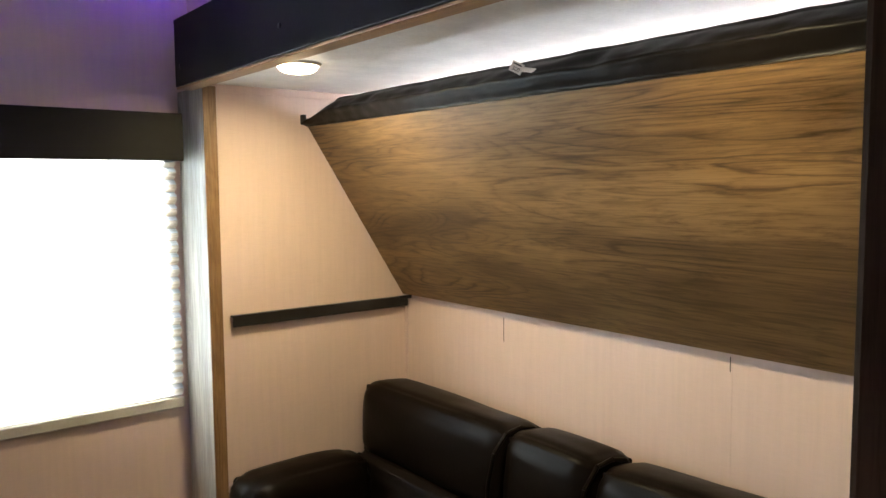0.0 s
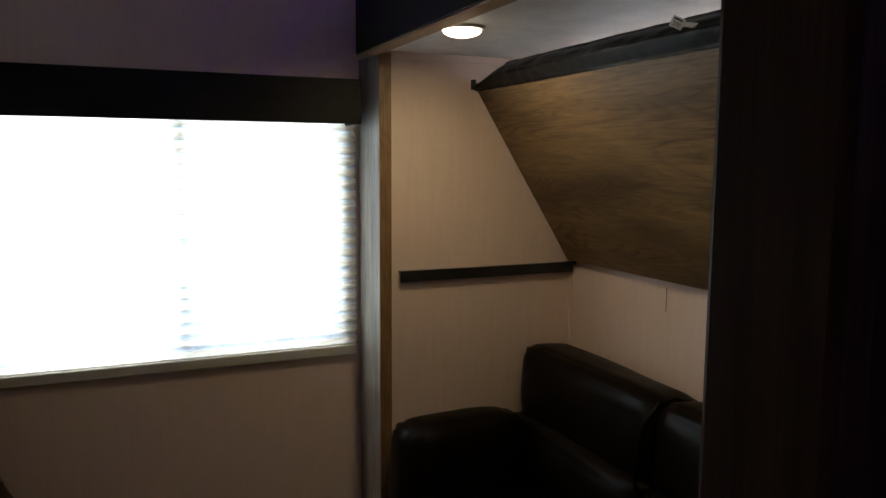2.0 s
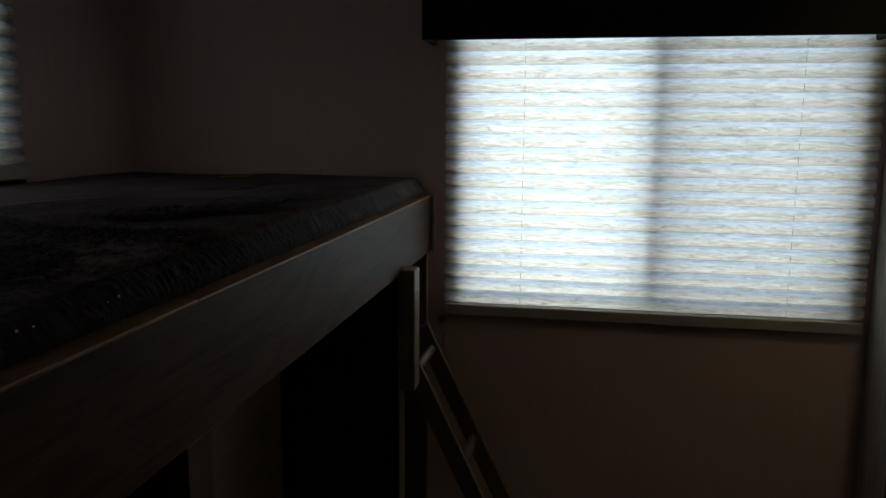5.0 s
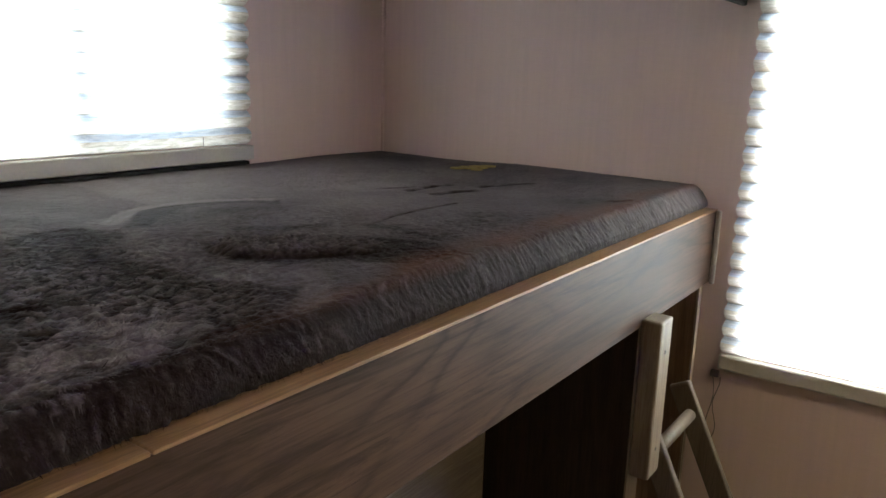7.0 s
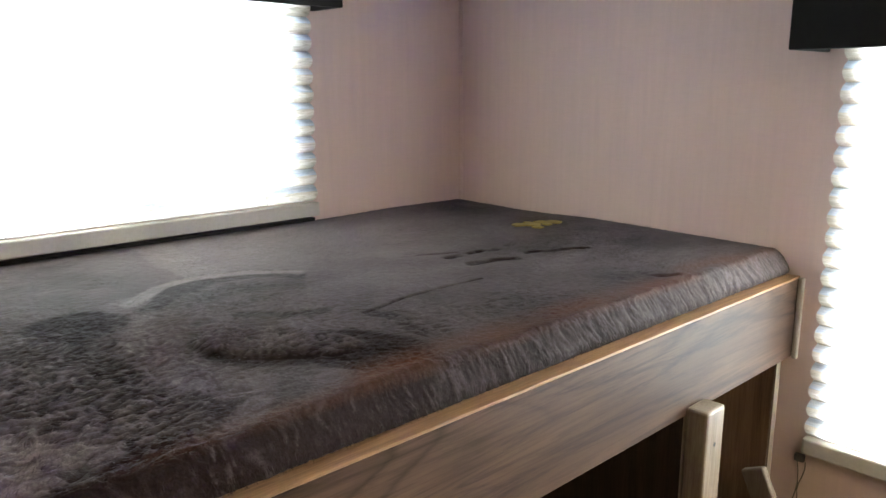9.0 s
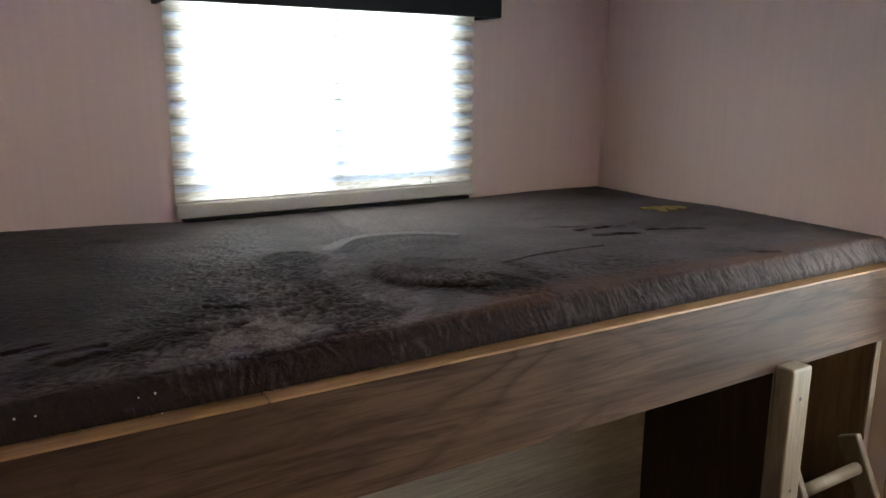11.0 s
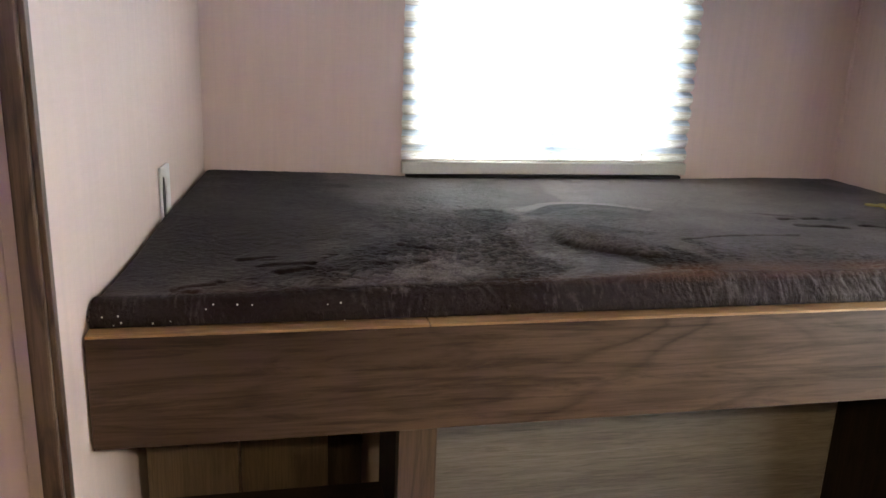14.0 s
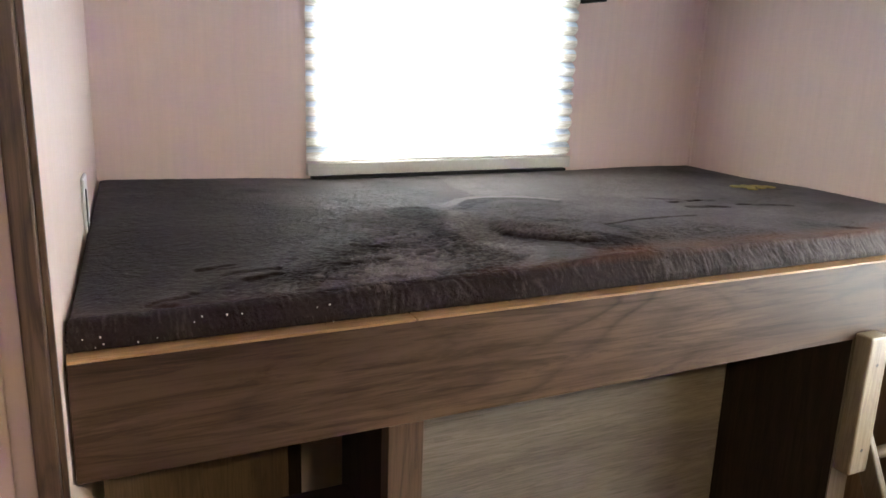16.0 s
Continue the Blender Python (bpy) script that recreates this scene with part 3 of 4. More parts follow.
tag = thing("paper_tag", 2.53, -1.19, 1.85, "small white paper tag stuck on the black padding", "tag")
TAG = Matrix.Translation((2.519, -1.243, 1.853)) @ Euler((radians(90), 0, radians(-62))).to_matrix().to_4x4() @ Matrix.Rotation(radians(-28), 4, "Z") @ Matrix.Scale(0.62, 4)
bm = bmesh.new()
box(bm, -0.024, 0.024, -0.019, 0.019, -0.0006, 0.0006, 0.0003, TAG)
part("card", bm, PAPER, tag)
bm = bmesh.new()
box(bm, 0.02, 0.075, -0.012, 0.004, -0.0012, -0.0008, 0, TAG @ Matrix.Rotation(radians(18), 4, "Z"))
part("tail", bm, PAPER, tag)
bm = bmesh.new()
box(bm, -0.018, 0.016, 0.008, 0.013, 0.0008, 0.0011, 0, TAG)
part("print_line", bm, INK, tag)
fc = bpy.data.curves.new("tag_text", "FONT")
fc.body, fc.size, fc.align_x = "300", 0.021, "CENTER"
tmp = bpy.data.objects.new("tag_text", fc)
scene.collection.objects.link(tmp)
bpy.context.view_layer.update()
me = bpy.data.meshes.new_from_object(tmp)
bpy.data.objects.remove(tmp)
me.transform(tag.matrix_world.inverted() @ TAG @ Matrix.Translation((0, -0.013, 0.0012)))
me.materials.append(INK)
number = new("print_number", me)
number.parent = tag


def soft_block(bm, x0, x1, y0, y1, z0, z1, r, n=14, puff=0.0, seed=0.0, wrinkle=0.004):
    """A padded block: rounded box, slightly bulging, with shallow wrinkles."""
    c = Vector(((x0 + x1) / 2, (y0 + y1) / 2, (z0 + z1) / 2))
    h = Vector(((x1 - x0) / 2, (y1 - y0) / 2, (z1 - z0) / 2))
    grid = {}

    def vert(p):
        key = tuple(round(v, 5) for v in p)
        if key not in grid:
            q = Vector((p[0] * h.x, p[1] * h.y, p[2] * h.z))
            inner = Vector([max(-(h[i] - r), min(h[i] - r, q[i])) for i in range(3)])
            d = q - inner
            q2 = inner + d.normalized() * r if d.length > 1e-6 else q
            nrm = d.normalized() if d.length > 1e-6 else Vector((0, 0, 0))
            b = puff * (1 - p[0] ** 2 if abs(nrm.x) < 0.5 else 1) * (1 - p[1] ** 2 if abs(nrm.y) < 0.5 else 1) * (1 - p[2] ** 2 if abs(nrm.z) < 0.5 else 1)
            w = wrinkle * noise.noise(Vector((q.x * 9 + seed, q.y * 5, q.z * 9)))
            grid[key] = bm.verts.new(c + q2 + nrm * (b + w))
        return grid[key]

    for ax in range(3):
        for sgn in (-1, 1):
            for i in range(n):
                for j in range(n):
                    quad = []
                    for du, dv in ((0, 0), (1, 0), (1, 1), (0, 1)):
                        u, v = -1 + 2 * (i + du) / n, -1 + 2 * (j + dv) / n
                        p = [0, 0, 0]
                        p[ax], p[(ax + 1) % 3], p[(ax + 2) % 3] = sgn, u, v
                        quad.append(vert(p))
                    if len(set(quad)) == 4:
                        bm.faces.new(quad)


sofa = thing("sofa", 2.58, -1.25, 0, "black leather sofa with padded backs standing in the slide-out", "sofa")
SOFA_END = -2.26
bm = bmesh.new()
soft_block(bm, 2.34, 2.90, SOFA_END + 0.2, -0.44, 0.09, 0.34, 0.03, 8)
part("base", bm, LEATHER, sofa, "", True)
for a, b in ((SOFA_END, SOFA_END + 0.21), (-0.448, -0.238)):
    bm = bmesh.new()
    soft_block(bm, 2.222, 2.665, a, b, 0.06, 0.728, 0.080, 22, 0.012, a)
    part("armrest", bm, LEATHER, sofa, "", True)
for a, b, k in ((-0.973, -0.452, 0), (-1.291, -0.977, 1), (SOFA_END + 0.214, -1.295, 2)):
    bm = bmesh.new()
    soft_block(bm, 2.26, 2.72, a, b, 0.33, 0.50, 0.055, 18, 0.02, k)
    part("seat_cushion", bm, LEATHER, sofa, "", True)
for a, b, k in ((-0.973, -0.262, 0), (-1.291, -0.977, 1), (SOFA_END + 0.02, -1.295, 2)):
    lean = Matrix.Translation((2.88, 0, 0.4)) @ Matrix.Rotation(radians(5), 4, "Y") @ Matrix.Translation((-2.88, 0, -0.4))
    bm = bmesh.new()
    soft_block(bm, 2.67, 2.86, a, b, 0.665, 0.922, 0.055, 22, 0.010, 3 + k, 0.006)
    bmesh.ops.transform(bm, matrix=lean, verts=bm.verts[:])
    part("headrest", bm, LEATHER, sofa, "", True)
    bm = bmesh.new()
    soft_block(bm, 2.64, 2.84, a, b, 0.42, 0.695, 0.07, 20, 0.016, 6 + k, 0.006)
    bmesh.ops.transform(bm, matrix=lean, verts=bm.verts[:])
    part("back_cushion", bm, LEATHER, sofa, "", True)
for y in (-0.975, -1.293):
    bm = bmesh.new()
    pts = [(2.665 + 0.005 * 0, y, 0.70), (2.668, y, 0.80), (2.69, y, 0.88), (2.735, y, 0.925), (2.79, y, 0.932), (2.84, y, 0.92)]
    for a, b in zip(pts, pts[1:]):
        tube(bm, a, b, 0.006, sides=8)
    part("piping", bm, LEATHER, sofa)
bm = bmesh.new()
box(bm, 2.84, 2.90, SOFA_END + 0.02, -0.26, 0.09, 0.80, 0.02)
part("back_frame", bm, LEATHER, sofa)
for x, y in ((2.38, -0.5), (2.86, -0.5), (2.38, -2.0), (2.86, -2.0)):
    bm = bmesh.new()
    tube(bm, (x, y, 0.0), (x, y, 0.092), 0.016, 0.022)
    part("foot", bm, BLACK_SHINE, sofa)

for y, z0, z1 in ((-0.739, 1.115, 1.19), (-1.508, 1.165, 1.20)):
    sc = thing("scuff_mark", SX, y, z0, "thin dark scuff below the folded bunk", "scuff")
    bm = bmesh.new()
    box(bm, SX - 0.0012, SX - 0.0004, y - 0.0011, y + 0.0011, z0, z1)
    part("scuff", bm, STAIN, sc)


hall_led = thing("led_strip", 2.9, -3.4, 2.18, "lilac light strip along the hall ceiling", "light strip")
bm = bmesh.new()
box(bm, 2.975, 2.999, -4.4, JY - 0.15, 2.16, 2.184)
part("channel", bm, WHITE_PLASTIC, hall_led)
bm = bmesh.new()
box(bm, 2.970, 2.9745, -4.4, JY - 0.15, 2.164, 2.180)
part("diodes", bm, LILAC, hall_led)


# ---- hall door ----
door = tagged(new("door_1"), "beige hall door with a black round knob", "door", kind="structure")
bm = bmesh.new()
box(bm, 1.0405, 1.048, -2.66, -1.95, 0.02, 1.98, 0.002)
part("door_leaf", bm, WALL, door)
bm = bmesh.new()
tube(bm, (1.0482, -2.022, 1.268), (1.058, -2.022, 1.268), 0.034, 0.032, 32)
tube(bm, (1.058, -2.022, 1.268), (1.08, -2.022, 1.268), 0.012, 0.012, 20)
tube(bm, (1.08, -2.022, 1.268), (1.102, -2.022, 1.268), 0.027, 0.024, 32)
part("door_knob", bm, BLACK_SHINE, door)


# ---- the fixed bunk ----
RX0, RX1, RZ0, RZ1 = 0.944, 0.974, 1.082, 1.2445
bunk = thing("bunk_bed", 0.5, -0.94, 0, "built-in upper bunk with a weathered wood-grain rail over open storage", "bunk bed")
bm = bmesh.new()
box(bm, RX0, RX1, -1.890, -0.006, RZ0, RZ1, 0.001)
part("front_rail", bm, RAIL_Y, bunk, "weathered grey-brown wood-grain rail")
for a, b in ((-1.890, -1.4265), (-1.4245, -0.006)):
    bm = bmesh.new()
    box(bm, RX0 - 0.001, RX1 + 0.001, a, b, RZ1 + 0.0003, RZ1 + 0.0045, 0.0012)
    part("edge_band", bm, EDGE, bunk, "orange-brown edge band on the rail")
bm = bmesh.new()
box(bm, RX1 + 0.0005, RX1 + 0.011, -0.014, -0.002, RZ0 - 0.004, RZ1 + 0.002, 0.003)
part("corner_bead", bm, WHITEWASH, bunk, "pale corner bead")
bm = bmesh.new()
box(bm, 0.002, RX0 - 0.001, -1.815, -0.005, 1.155, 1.175)
part("deck", bm, PINE, bunk)
bm = bmesh.new()
box(bm, RX0, RX1, -1.467, -1.409, 0, RZ0 - 0.0005, 0.001)
part("post", bm, RAIL_Z, bunk)
bm = bmesh.new()
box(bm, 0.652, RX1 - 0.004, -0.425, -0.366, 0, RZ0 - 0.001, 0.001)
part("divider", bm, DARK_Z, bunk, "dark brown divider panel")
bm = bmesh.new()
box(bm, RX1 - 0.0038, RX1, -0.425, -0.366, 0, RZ0 - 0.001, 0.001)
part("divider_edge", bm, PINE, bunk)
bm = bmesh.new()
box(bm, 0.64, 0.652, -1.409, -0.4252, 0, 1.1545)
part("back_panel", bm, PALE_Y, bunk, "pale grey-beige panel under the bunk")
for a, b, kind in ((-1.86, -1.712, "cubby_side"), (-1.712, -1.556, "cubby_back")):
    bm = bmesh.new()
    x0 = 0.70 if kind == "cubby_back" else 0.76
    box(bm, x0, x0 + 0.013, a + 0.0005, b, 0, 1.1545, 0.001)
    part(kind, bm, CUBBY_Z, bunk, "brown cubby panel")
# recess, side and shelf use the dark wood with shade in its colour
bm = bmesh.new()
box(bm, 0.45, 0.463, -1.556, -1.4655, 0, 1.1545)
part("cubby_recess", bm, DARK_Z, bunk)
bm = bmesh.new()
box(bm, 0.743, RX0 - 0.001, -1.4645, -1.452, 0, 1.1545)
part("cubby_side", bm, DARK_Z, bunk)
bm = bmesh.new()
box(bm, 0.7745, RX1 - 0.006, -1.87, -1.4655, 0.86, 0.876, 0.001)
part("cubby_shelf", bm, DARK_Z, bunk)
bm = bmesh.new()
box(bm, 0.64, RX1 - 0.004, -0.076, -0.056, 0, RZ0 - 0.001, 0.001)
part("end_panel", bm, BROWN_Z, bunk)
bm = bmesh.new()
box(bm, RX1 - 0.0038, RX1, -0.076, -0.056, 0, RZ0 - 0.001, 0.001)
part("end_panel_edge", bm, PINE, bunk)
bm = bmesh.new()
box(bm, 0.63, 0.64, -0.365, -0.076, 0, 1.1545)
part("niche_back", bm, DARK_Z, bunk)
cl = bmesh.new()
box(cl, RX1 + 0.0006, RX1 + 0.040, -0.426, -0.366, 0.784, 1.098, 0.005)
cleat = part("ladder_cleat", cl, PINE, bunk, "pale upright wooden cleat with screw holes")
for z in (1.035, 0.84):
    bm = bmesh.new()
    tube(bm, (RX1 + 0.0405, -0.396, z), (RX1 + 0.0375, -0.396, z), 0.004, sides=12)
    hole = link("screw_hole", bm, INK)
    hole.parent = cleat
    hole.matrix_parent_inverse = (bunk.matrix_world).inverted()

ladder = thing("bunk_ladder", 1.15, -0.24, 0, "pale wooden ladder leaning under the bunk rail", "ladder")
LT, LB = Vector((0.968, 0, 0.875)), Vector((1.385, 0, 0.012))
along = (LB - LT).normalized()
side = Vector((-along.z, 0, along.x))
for y in (-0.352, -0.128):
    bm = bmesh.new()
    mm = Matrix(((along.x, 0, side.x, LT.x), (0, 1, 0, y), (along.z, 0, side.z, LT.z), (0, 0, 0, 1)))
    box(bm, 0, (LB - LT).length, -0.009, 0.009, -0.024, 0.024, 0.004, mm)
    part("side_rail", bm, LADDER_WOOD, ladder)
for f in (0.075, 0.38, 0.69):
    p = LT.lerp(LB, f)
    bm = bmesh.new()
    tube(bm, (p.x, -0.343, p.z), (p.x, -0.137, p.z), 0.0135, sides=20)
    part("rung", bm, LADDER_WOOD, ladder, "", True)

outlet = thing("wall_outlet", 0.42, -1.866, 1.30, "white wall plate with a dark slot on the bunk end wall", "outlet")
OUT = Matrix.Translation((0.462, -1.8555, 1.340)) @ Euler((0, 0, radians(-4.3))).to_matrix().to_4x4()
bm = bmesh.new()
box(bm, -0.036, 0.036, 0.0003, 0.007, -0.058, 0.058, 0.003, OUT)
part("cover_plate", bm, WHITE_PLASTIC, outlet)
bm = bmesh.new()
ring = bmesh.ops.create_cone(bm, cap_ends=True, segments=24, radius1=1, radius2=1, depth=0.0016)["verts"]
bmesh.ops.transform(bm, matrix=OUT @ Matrix.Translation((0.024, 0.0078, -0.004)) @ Matrix.Rotation(radians(90), 4, "X") @ Matrix.Diagonal((0.009, 0.043, 1, 1)), verts=ring)
part("opening", bm, INK, outlet, "dark upright slot in the plate")
bm = bmesh.new()
box(bm, -0.004, 0.006, 0.0072, 0.009, -0.030, 0.020, 0.001, OUT)
part("switch", bm, WHITE_PLASTIC, outlet)


# ---- fur mattress ----
def lattice(seed):
    r = np.random.RandomState(seed)
    return r.rand(256, 256)


def vnoise(u, v, seed):
    """Smooth value noise on a repeating lattice, -1 to 1."""
    g = lattice(seed)
    iu, iv = np.floor(u).astype(int), np.floor(v).astype(int)
    fu, fv = u - iu, v - iv
    fu, fv = fu * fu * (3 - 2 * fu), fv * fv * (3 - 2 * fv)
    a, b = g[iu % 256, iv % 256], g[(iu + 1) % 256, iv % 256]
    c, d = g[iu % 256, (iv + 1) % 256], g[(iu + 1) % 256, (iv + 1) % 256]
    return 2 * ((a * (1 - fu) + b * fu) * (1 - fv) + (c * (1 - fu) + d * fu) * fv) - 1


def stroke(x, y, pts, width):
    """Closeness, 0 to 1, to a brushed stroke through a few points."""
    best = np.full(x.shape, 9.0)
    for (ax, ay), (bx, by) in zip(pts, pts[1:]):
        dx, dy = bx - ax, by - ay
        f = np.clip(((x - ax) * dx + (y - ay) * dy) / (dx * dx + dy * dy), 0, 1)
        best = np.minimum(best, np.hypot(x - ax - f * dx, y - ay - f * dy))
    return np.clip(2.3 - 1.8 * best / width, 0, 1)


def oval(x, y, cx, cy, rx, ry, turn=0.0):
    c, s = math.cos(turn), math.sin(turn)
    a, b = ((x - cx) * c + (y - cy) * s) / rx, (-(x - cx) * s + (y - cy) * c) / ry
    return np.clip(1.5 - np.hypot(a, b), 0, 1)


MX, MY0, MY1, MZ = 0.934, -1.865, -0.008, 1.300


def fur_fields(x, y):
    """The brushed state of the fur: marks with sheen and shade as light and dark masks, rough tufts, grooves and the
    browner backlit rim.
    """
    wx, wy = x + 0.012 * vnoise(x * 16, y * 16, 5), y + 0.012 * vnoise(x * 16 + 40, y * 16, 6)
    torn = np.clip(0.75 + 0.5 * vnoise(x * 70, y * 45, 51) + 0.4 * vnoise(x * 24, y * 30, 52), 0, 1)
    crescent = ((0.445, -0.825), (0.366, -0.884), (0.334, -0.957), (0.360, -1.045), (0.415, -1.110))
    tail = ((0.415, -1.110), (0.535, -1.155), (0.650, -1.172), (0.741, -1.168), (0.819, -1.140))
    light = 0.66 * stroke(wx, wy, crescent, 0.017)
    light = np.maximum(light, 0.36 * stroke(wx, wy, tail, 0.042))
    # window sheen on the fur, kept as lighter patches for the base colour
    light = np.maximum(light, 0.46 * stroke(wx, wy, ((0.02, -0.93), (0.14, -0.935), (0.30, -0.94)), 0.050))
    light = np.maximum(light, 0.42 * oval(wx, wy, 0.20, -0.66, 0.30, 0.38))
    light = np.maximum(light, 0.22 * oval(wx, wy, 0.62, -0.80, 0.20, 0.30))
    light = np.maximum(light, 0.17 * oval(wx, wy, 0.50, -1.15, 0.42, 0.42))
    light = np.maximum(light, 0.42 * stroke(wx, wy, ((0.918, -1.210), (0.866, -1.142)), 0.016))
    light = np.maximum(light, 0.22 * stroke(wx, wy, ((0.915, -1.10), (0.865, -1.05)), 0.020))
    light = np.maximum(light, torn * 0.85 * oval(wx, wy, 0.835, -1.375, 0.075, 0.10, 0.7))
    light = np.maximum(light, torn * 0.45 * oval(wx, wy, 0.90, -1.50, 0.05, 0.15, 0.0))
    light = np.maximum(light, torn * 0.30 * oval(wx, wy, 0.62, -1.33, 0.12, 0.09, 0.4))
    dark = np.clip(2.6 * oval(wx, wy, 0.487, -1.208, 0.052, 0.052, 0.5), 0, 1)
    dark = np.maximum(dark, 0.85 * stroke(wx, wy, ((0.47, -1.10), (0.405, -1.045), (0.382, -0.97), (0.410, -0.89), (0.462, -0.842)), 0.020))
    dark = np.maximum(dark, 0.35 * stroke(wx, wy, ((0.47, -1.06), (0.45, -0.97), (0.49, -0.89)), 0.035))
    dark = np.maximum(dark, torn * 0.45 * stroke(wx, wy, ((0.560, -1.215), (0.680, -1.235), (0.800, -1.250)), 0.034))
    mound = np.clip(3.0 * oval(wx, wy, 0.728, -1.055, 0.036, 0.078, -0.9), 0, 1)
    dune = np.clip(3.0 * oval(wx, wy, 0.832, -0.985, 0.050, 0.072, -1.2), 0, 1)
    # shade round the mound, put in as darker fur
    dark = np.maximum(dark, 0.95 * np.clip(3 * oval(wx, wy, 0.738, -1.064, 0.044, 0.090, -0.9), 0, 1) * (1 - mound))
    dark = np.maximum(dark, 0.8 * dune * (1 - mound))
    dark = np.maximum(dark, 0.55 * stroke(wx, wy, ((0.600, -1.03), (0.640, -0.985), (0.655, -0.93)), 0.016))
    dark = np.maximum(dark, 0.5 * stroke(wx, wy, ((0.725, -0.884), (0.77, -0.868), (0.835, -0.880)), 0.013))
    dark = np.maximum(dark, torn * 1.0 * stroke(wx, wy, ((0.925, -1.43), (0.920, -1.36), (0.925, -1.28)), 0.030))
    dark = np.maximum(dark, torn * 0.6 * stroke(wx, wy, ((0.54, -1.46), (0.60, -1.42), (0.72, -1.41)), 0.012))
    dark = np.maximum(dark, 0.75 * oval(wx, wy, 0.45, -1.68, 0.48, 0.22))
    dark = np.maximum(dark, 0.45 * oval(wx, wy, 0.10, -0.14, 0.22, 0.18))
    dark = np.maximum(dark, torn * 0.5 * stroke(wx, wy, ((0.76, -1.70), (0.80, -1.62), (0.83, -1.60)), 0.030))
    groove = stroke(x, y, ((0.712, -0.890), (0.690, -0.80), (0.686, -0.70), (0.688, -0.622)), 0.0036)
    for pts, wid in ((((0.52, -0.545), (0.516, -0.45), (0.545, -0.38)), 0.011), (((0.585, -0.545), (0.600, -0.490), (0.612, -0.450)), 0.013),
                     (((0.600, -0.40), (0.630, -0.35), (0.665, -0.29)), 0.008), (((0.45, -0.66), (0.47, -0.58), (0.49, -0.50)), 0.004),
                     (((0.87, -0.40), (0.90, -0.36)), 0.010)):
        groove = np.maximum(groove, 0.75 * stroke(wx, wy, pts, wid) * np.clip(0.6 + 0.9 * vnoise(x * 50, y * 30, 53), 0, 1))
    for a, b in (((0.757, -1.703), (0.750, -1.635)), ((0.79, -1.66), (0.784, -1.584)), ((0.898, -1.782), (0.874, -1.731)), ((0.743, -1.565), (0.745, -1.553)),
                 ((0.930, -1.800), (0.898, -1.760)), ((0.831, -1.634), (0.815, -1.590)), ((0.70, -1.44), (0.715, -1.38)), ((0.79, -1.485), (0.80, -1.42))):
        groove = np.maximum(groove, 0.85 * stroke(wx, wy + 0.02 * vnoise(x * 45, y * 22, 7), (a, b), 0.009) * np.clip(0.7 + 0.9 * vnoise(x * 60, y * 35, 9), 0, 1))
    rough = np.clip(0.9 * mound + 0.6 * dune + 0.85 * oval(wx, wy, 0.82, -1.36, 0.14, 0.17) + 0.6 * oval(wx, wy, 0.62, -1.27, 0.20, 0.15)
                    + 0.35 * oval(wx, wy, 0.62, -1.02, 0.16, 0.16) + 0.5 * oval(wx, wy, 0.90, -1.50, 0.07, 0.2) + 0.35 * stroke(wx, wy, ((0.80, -0.86), (0.84, -0.62)), 0.06), 0, 1)
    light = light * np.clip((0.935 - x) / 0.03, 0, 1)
    # where the front edge is backlit; painted browner in broken patches
    rim = np.clip((x - 0.855) / 0.05, 0, 1) * np.clip(0.62 + 0.9 * vnoise(x * 16, y * 11, 8), 0, 1) * np.clip((y + 1.45) * 2, 0.25, 1)
    return light, dark, groove, rough, mound, rim


def mattress_profile(u):
    """Across the mattress: u is the length along back, top, rounded front edge and front, in metres."""
    r, top = 0.016, MX - 0.006
    flat = top - r
    arc = r * math.pi / 2
    a = np.clip((u - flat) / r, 0, math.pi / 2)
    x = np.where(u < flat, 0.006 + u, 0.006 + flat + r * np.sin(a))
    z = np.where(u < flat, MZ, MZ - r + r * np.cos(a) - np.clip(u - flat - arc, 0, 1))
    nx = np.where(u < flat, 0.0, np.sin(a))
    nz = np.where(u < flat, 1.0, np.cos(a))
    fat = np.clip((MZ - 0.010 - z) / 0.026, 0, 1) * np.clip((z - 1.246) / 0.006, 0, 1)
    return x + 0.018 * fat, z, nx, nz


def mattress_base(x, y):
    lift = 0.014 * np.clip((-y - 1.2) / 0.6, 0, 1) * np.clip(1 - x / 0.7, 0, 1)
    sag = -0.016 * np.clip((-y - 1.0) / 0.8, 0, 1) * np.clip((x - 0.5) / 0.4, 0, 1)
    return lift + sag + 0.004 * vnoise(x * 4, y * 4, 3)


U_LEN = MX - 0.006 - 0.016 + 0.016 * math.pi / 2 + 0.098
nu, nv = 500, 780
uu, vv = np.meshgrid(np.linspace(0, U_LEN, nu), np.linspace(MY0, MY1, nv), indexing="ij")
px, pz, nx_, nz_ = mattress_profile(uu)
skew = (vv - MY1) / (MY0 - MY1)
wall_y = -1.821 - 0.075 * np.clip(px, 0, 1) + 0.005
py = MY1 + (wall_y - MY1) * skew
light, dark, groove, rough, mound, rim = fur_fields(px, py)
front = np.clip((uu - (MX - 0.035)) / 0.035, 0, 1)
wu, wv = uu + 0.012 * vnoise(uu * 30, vv * 30, 17), vv + 0.012 * vnoise(uu * 30 + 50, vv * 30, 18)
clump = 0.5 * vnoise(wu * 250, wv * 130, 11) + 0.3 * vnoise(wu * 120 + wv * 60, wv * 190, 12) + 0.35 * np.abs(vnoise(wu * 280 + wv * 60, wv * 200, 19))
tuft = vnoise(wu * 210, wv * 170, 41)
ridge = vnoise(wu * 60, wv * 260, 13) * 0.5 + vnoise(wu * 110, wv * 380, 14) * 0.5
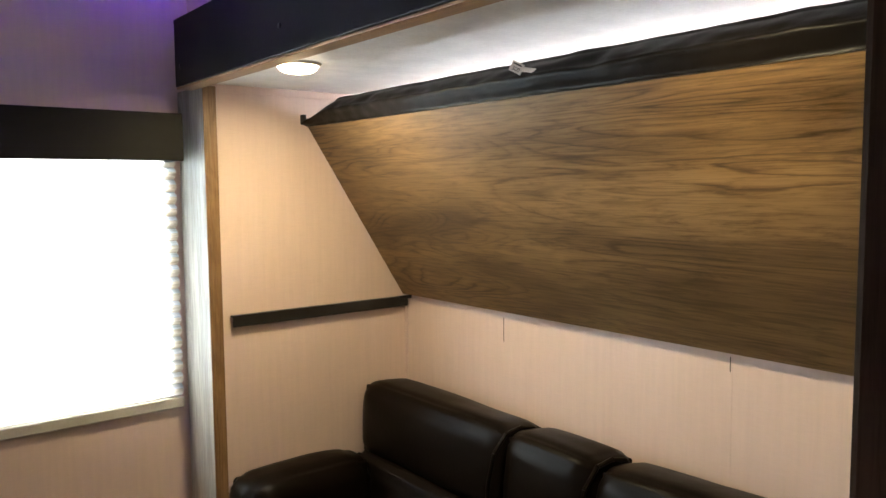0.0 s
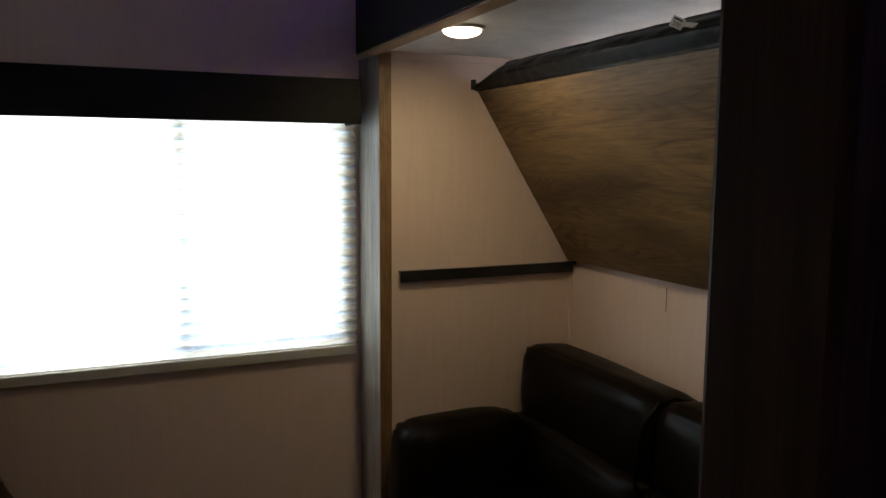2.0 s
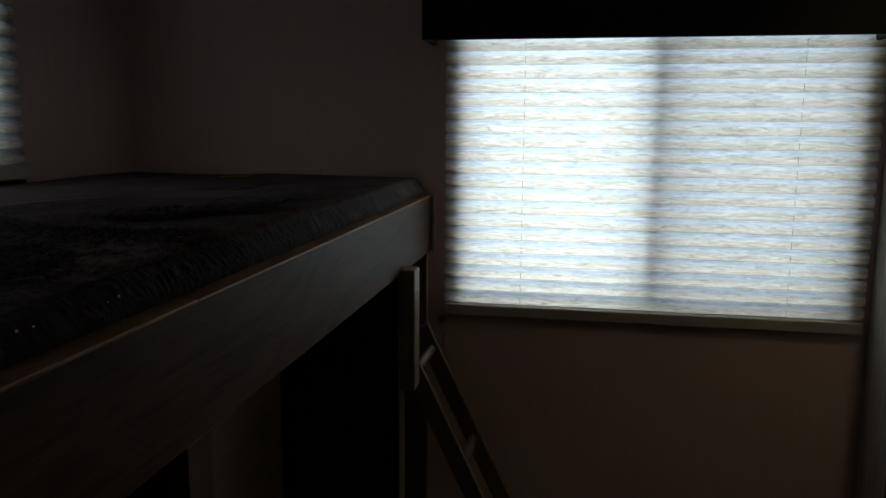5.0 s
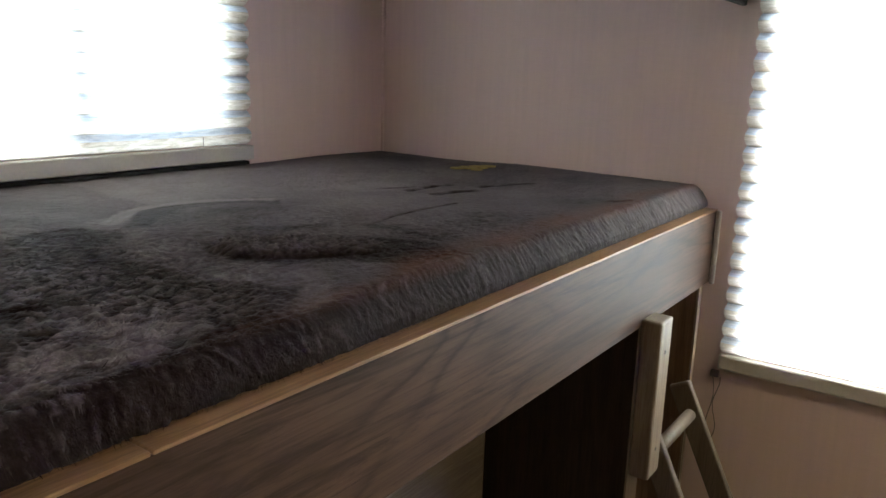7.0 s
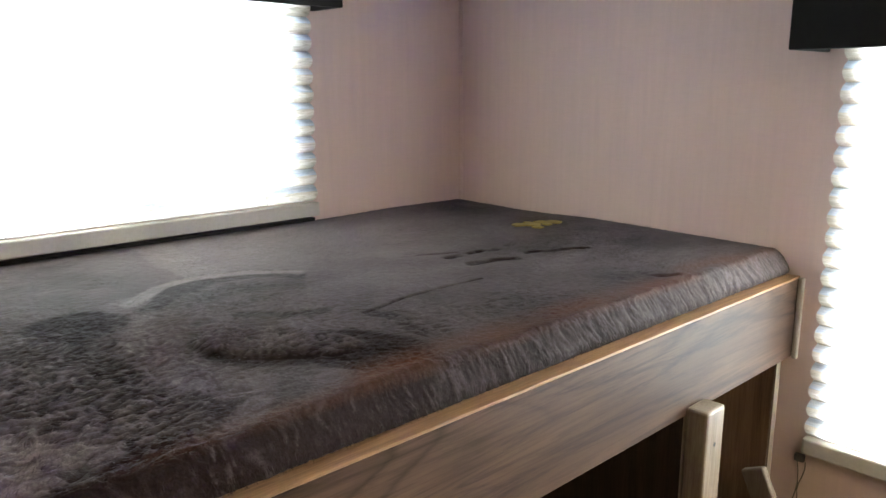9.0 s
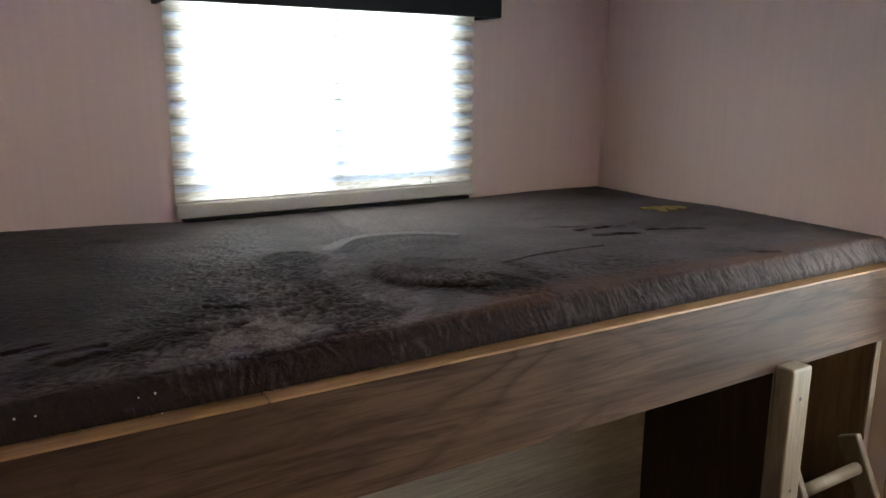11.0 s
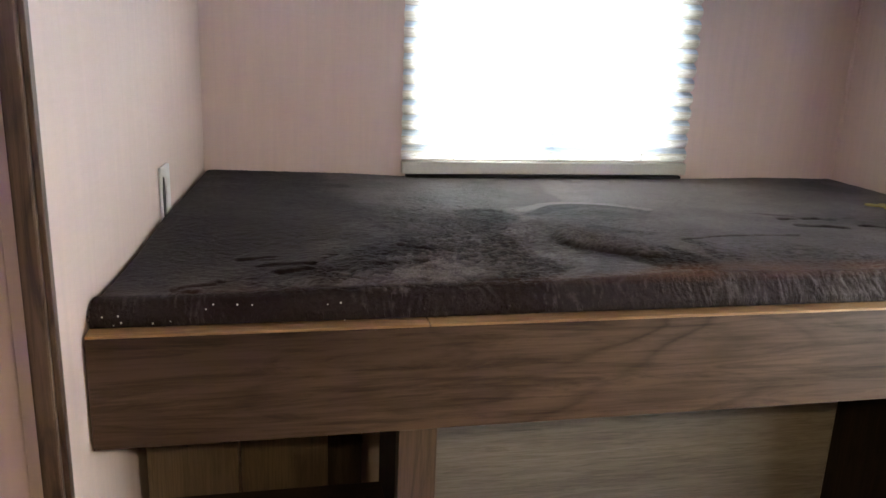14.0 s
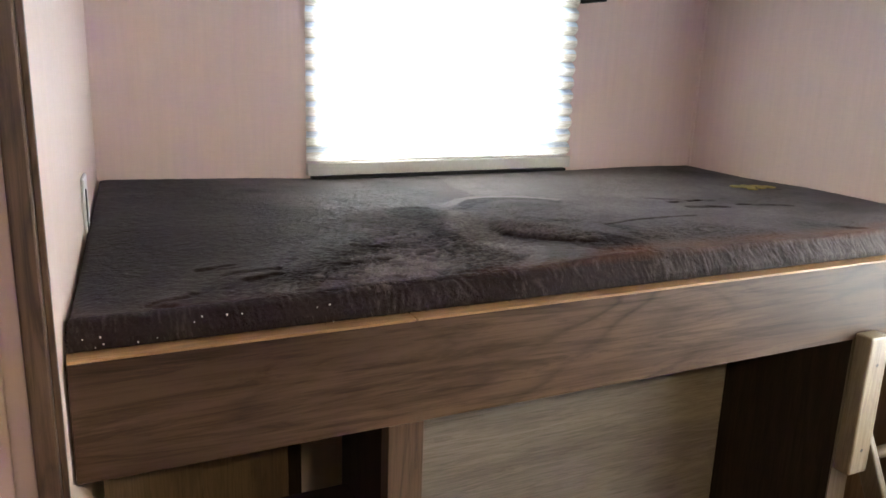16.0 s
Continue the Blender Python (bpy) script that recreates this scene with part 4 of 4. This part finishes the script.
disp = mattress_base(px, py) * nz_ + clump * (0.0011 + 0.0036 * rough) + ridge * 0.0020 * front * np.clip((pz - 1.24) / 0.01, 0, 1)
disp -= 0.003 * np.clip(dark - 0.6, 0, 1)
disp += (0.008 + 0.0019 * tuft) * mound - 0.007 * groove - 0.002 * light
endr = 0.011
end = np.minimum(py - wall_y, MY1 - py)
drop = np.where(end < endr, endr - np.sqrt(np.maximum(0, endr ** 2 - (endr - end) ** 2)), 0) * 0.45
verts = np.stack([px + nx_ * disp, py, pz + nz_ * disp - drop * nz_], -1).reshape(-1, 3)
idx = np.arange(nu * nv).reshape(nu, nv)
quads = np.stack([idx[:-1, :-1], idx[1:, :-1], idx[1:, 1:], idx[:-1, 1:]], -1).reshape(-1, 4)
mattress = thing("mattress", 0.47, -0.93, 1.176, "dark brown faux-fur mattress with brushed marks on the bunk", "mattress")


def fur_mesh(name, verts, faces, nap_sheen, rim_light, label, smooth):
    me = bpy.data.meshes.new(name)
    me.from_pydata((verts - np.array(mattress.location)).tolist(), [], faces.tolist())
    for key, val in (("nap_sheen", nap_sheen), ("rim_light", rim_light)):
        me.attributes.new(key, "FLOAT", "POINT").data.foreach_set("value", val.astype(np.float32))
    me.materials.append(FUR)
    me.polygons.foreach_set("use_smooth", [smooth] * len(me.polygons))
    ob = new(name, me)
    ob.parent = mattress
    if label:
        ob["label"] = label
    return ob


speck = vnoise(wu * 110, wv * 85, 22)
# base colour mix: painted window sheen lightens it, painted shade in hollows darkens it
nap_sheen = np.clip(0.14 + 0.10 * np.clip((py + 1.1) * 1.5, 0, 1) + 0.95 * light * (1 + 0.5 * clump * rough) + 0.50 * (clump - 0.17) * rough + 0.05 * speck + (0.05 + 0.20 * tuft) * mound - 0.36 * dark - 0.6 * groove
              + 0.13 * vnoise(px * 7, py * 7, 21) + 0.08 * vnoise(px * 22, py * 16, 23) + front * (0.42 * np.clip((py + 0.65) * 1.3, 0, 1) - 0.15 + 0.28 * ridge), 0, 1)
rim_light = np.clip(rim * (1 - np.clip((uu - MX + 0.026) / 0.026, 0, 1)), 0, 1)
fur_mesh("cover", verts, quads, nap_sheen.ravel(), rim_light.ravel(), "", True)
bm = bmesh.new()
box(bm, 0.008, MX - 0.03, -1.81, MY1 - 0.002, 1.1765, 1.262, 0.01)
part("foam", bm, FUR, mattress)

rng = np.random.RandomState(4)
N = 480000
su, sv = rng.rand(N) * U_LEN, MY0 + rng.rand(N) * (MY1 - MY0)
fi = np.clip(np.round(su / U_LEN * (nu - 1)).astype(int), 0, nu - 1)
fj = np.clip(np.round((sv - MY0) / (MY1 - MY0) * (nv - 1)).astype(int), 0, nv - 1)
root = verts.reshape(nu, nv, 3)[fi, fj] + np.stack([np.zeros(N), (rng.rand(N) - 0.5) * 0.004, np.zeros(N)], -1)
keep = (root[:, 2] > 1.259) & (rng.rand(N) < 0.05 + 0.95 * np.maximum(front[fi, fj], 0.25 * rough[fi, fj]))
root, fi, fj = root[keep], fi[keep], fj[keep]
N = int(keep.sum())
NX, NZ = nx_[fi, fj], nz_[fi, fj]
lt, dk, rg, fr = light[fi, fj], dark[fi, fj], rough[fi, fj], front[fi, fj]
theta = 0.5 + 1.2 * vnoise(root[:, 0] * 6, root[:, 1] * 6, 31) + (rng.rand(N) - 0.5) * (0.6 + 1.8 * rg) + 2.4 * np.clip(lt * 2 - 0.6, 0, 1)
tang = np.stack([np.cos(theta) * NZ, np.sin(theta), -np.cos(theta) * NX], -1)
hang = np.stack([np.zeros(N), 0.5 * vnoise(root[:, 1] * 30, root[:, 2] * 30, 33), -np.ones(N)], -1)
tang = tang * (1 - fr[:, None]) + hang * fr[:, None]
normal = np.stack([NX, np.zeros(N), NZ], -1)
rise = 0.20 + 0.30 * rg * rng.rand(N) + 0.2 * fr * rng.rand(N)
size = (0.008 + 0.006 * rng.rand(N)) * (1 - 0.35 * lt) * (1 - 0.25 * fr)
tipp = root + (tang + normal * rise[:, None]) * size[:, None]
tipp[:, 1] = np.clip(tipp[:, 1], -1.886, -0.002)
wide = np.cross(tang, normal)
wide /= np.maximum(1e-6, np.linalg.norm(wide, axis=1))[:, None]
wide *= 0.0010
tri = np.stack([root - wide, root + wide, tipp], 1).reshape(-1, 3)
rep = lambda a: np.repeat(a, 3)
fibres = fur_mesh("fur_layer", tri, np.arange(3 * N).reshape(-1, 3), rep(np.clip(nap_sheen[fi, fj] + (rng.rand(N) - 0.5) * 0.22 - 0.06, 0, 1)), rep(rim_light[fi, fj]), "", False)
tagged(fibres, kind="stuff")

mark = thing("yellow_mark", 0.435, -0.17, 1.301, "small yellow stitched mark on the fur mattress", "mark")
for cx, cy, r in ((0.412, -0.215, 0.017), (0.432, -0.188, 0.020), (0.452, -0.160, 0.013), (0.424, -0.150, 0.015), (0.446, -0.128, 0.018), (0.462, -0.205, 0.012), (0.410, -0.180, 0.010)):
    bm = bmesh.new()
    ring = bmesh.ops.create_circle(bm, cap_ends=True, segments=18, radius=r)["verts"]
    for k, v in enumerate(ring):
        v.co *= 1 + 0.35 * noise.noise(Vector((cx * 50, k * 1.7, cy * 30)))
    bmesh.ops.translate(bm, vec=(cx, cy, 1.3035), verts=bm.verts[:])
    g = bmesh.ops.extrude_face_region(bm, geom=bm.faces[:])["geom"]
    bmesh.ops.translate(bm, vec=(0, 0, 0.0025), verts=[v for v in g if isinstance(v, bmesh.types.BMVert)])
    part("patch", bm, YELLOW, mark)
rl = np.random.RandomState(9)
lint = thing("lint", 0.9, -1.8, 1.28, "white lint specks on the fur mattress corner", "lint")
bm = bmesh.new()
for k in range(13):
    yy = -1.87 + 0.35 * rl.rand() ** 1.6
    zz = 1.20 + 0.085 * rl.rand()
    bmesh.ops.create_icosphere(bm, subdivisions=1, radius=0.0007 + 0.0009 * rl.rand(), matrix=Matrix.Translation((MX + 0.022, yy, 1.252 + 0.4 * (zz - 1.20))))
tagged(part("specks", bm, PAPER, lint), kind="stuff")
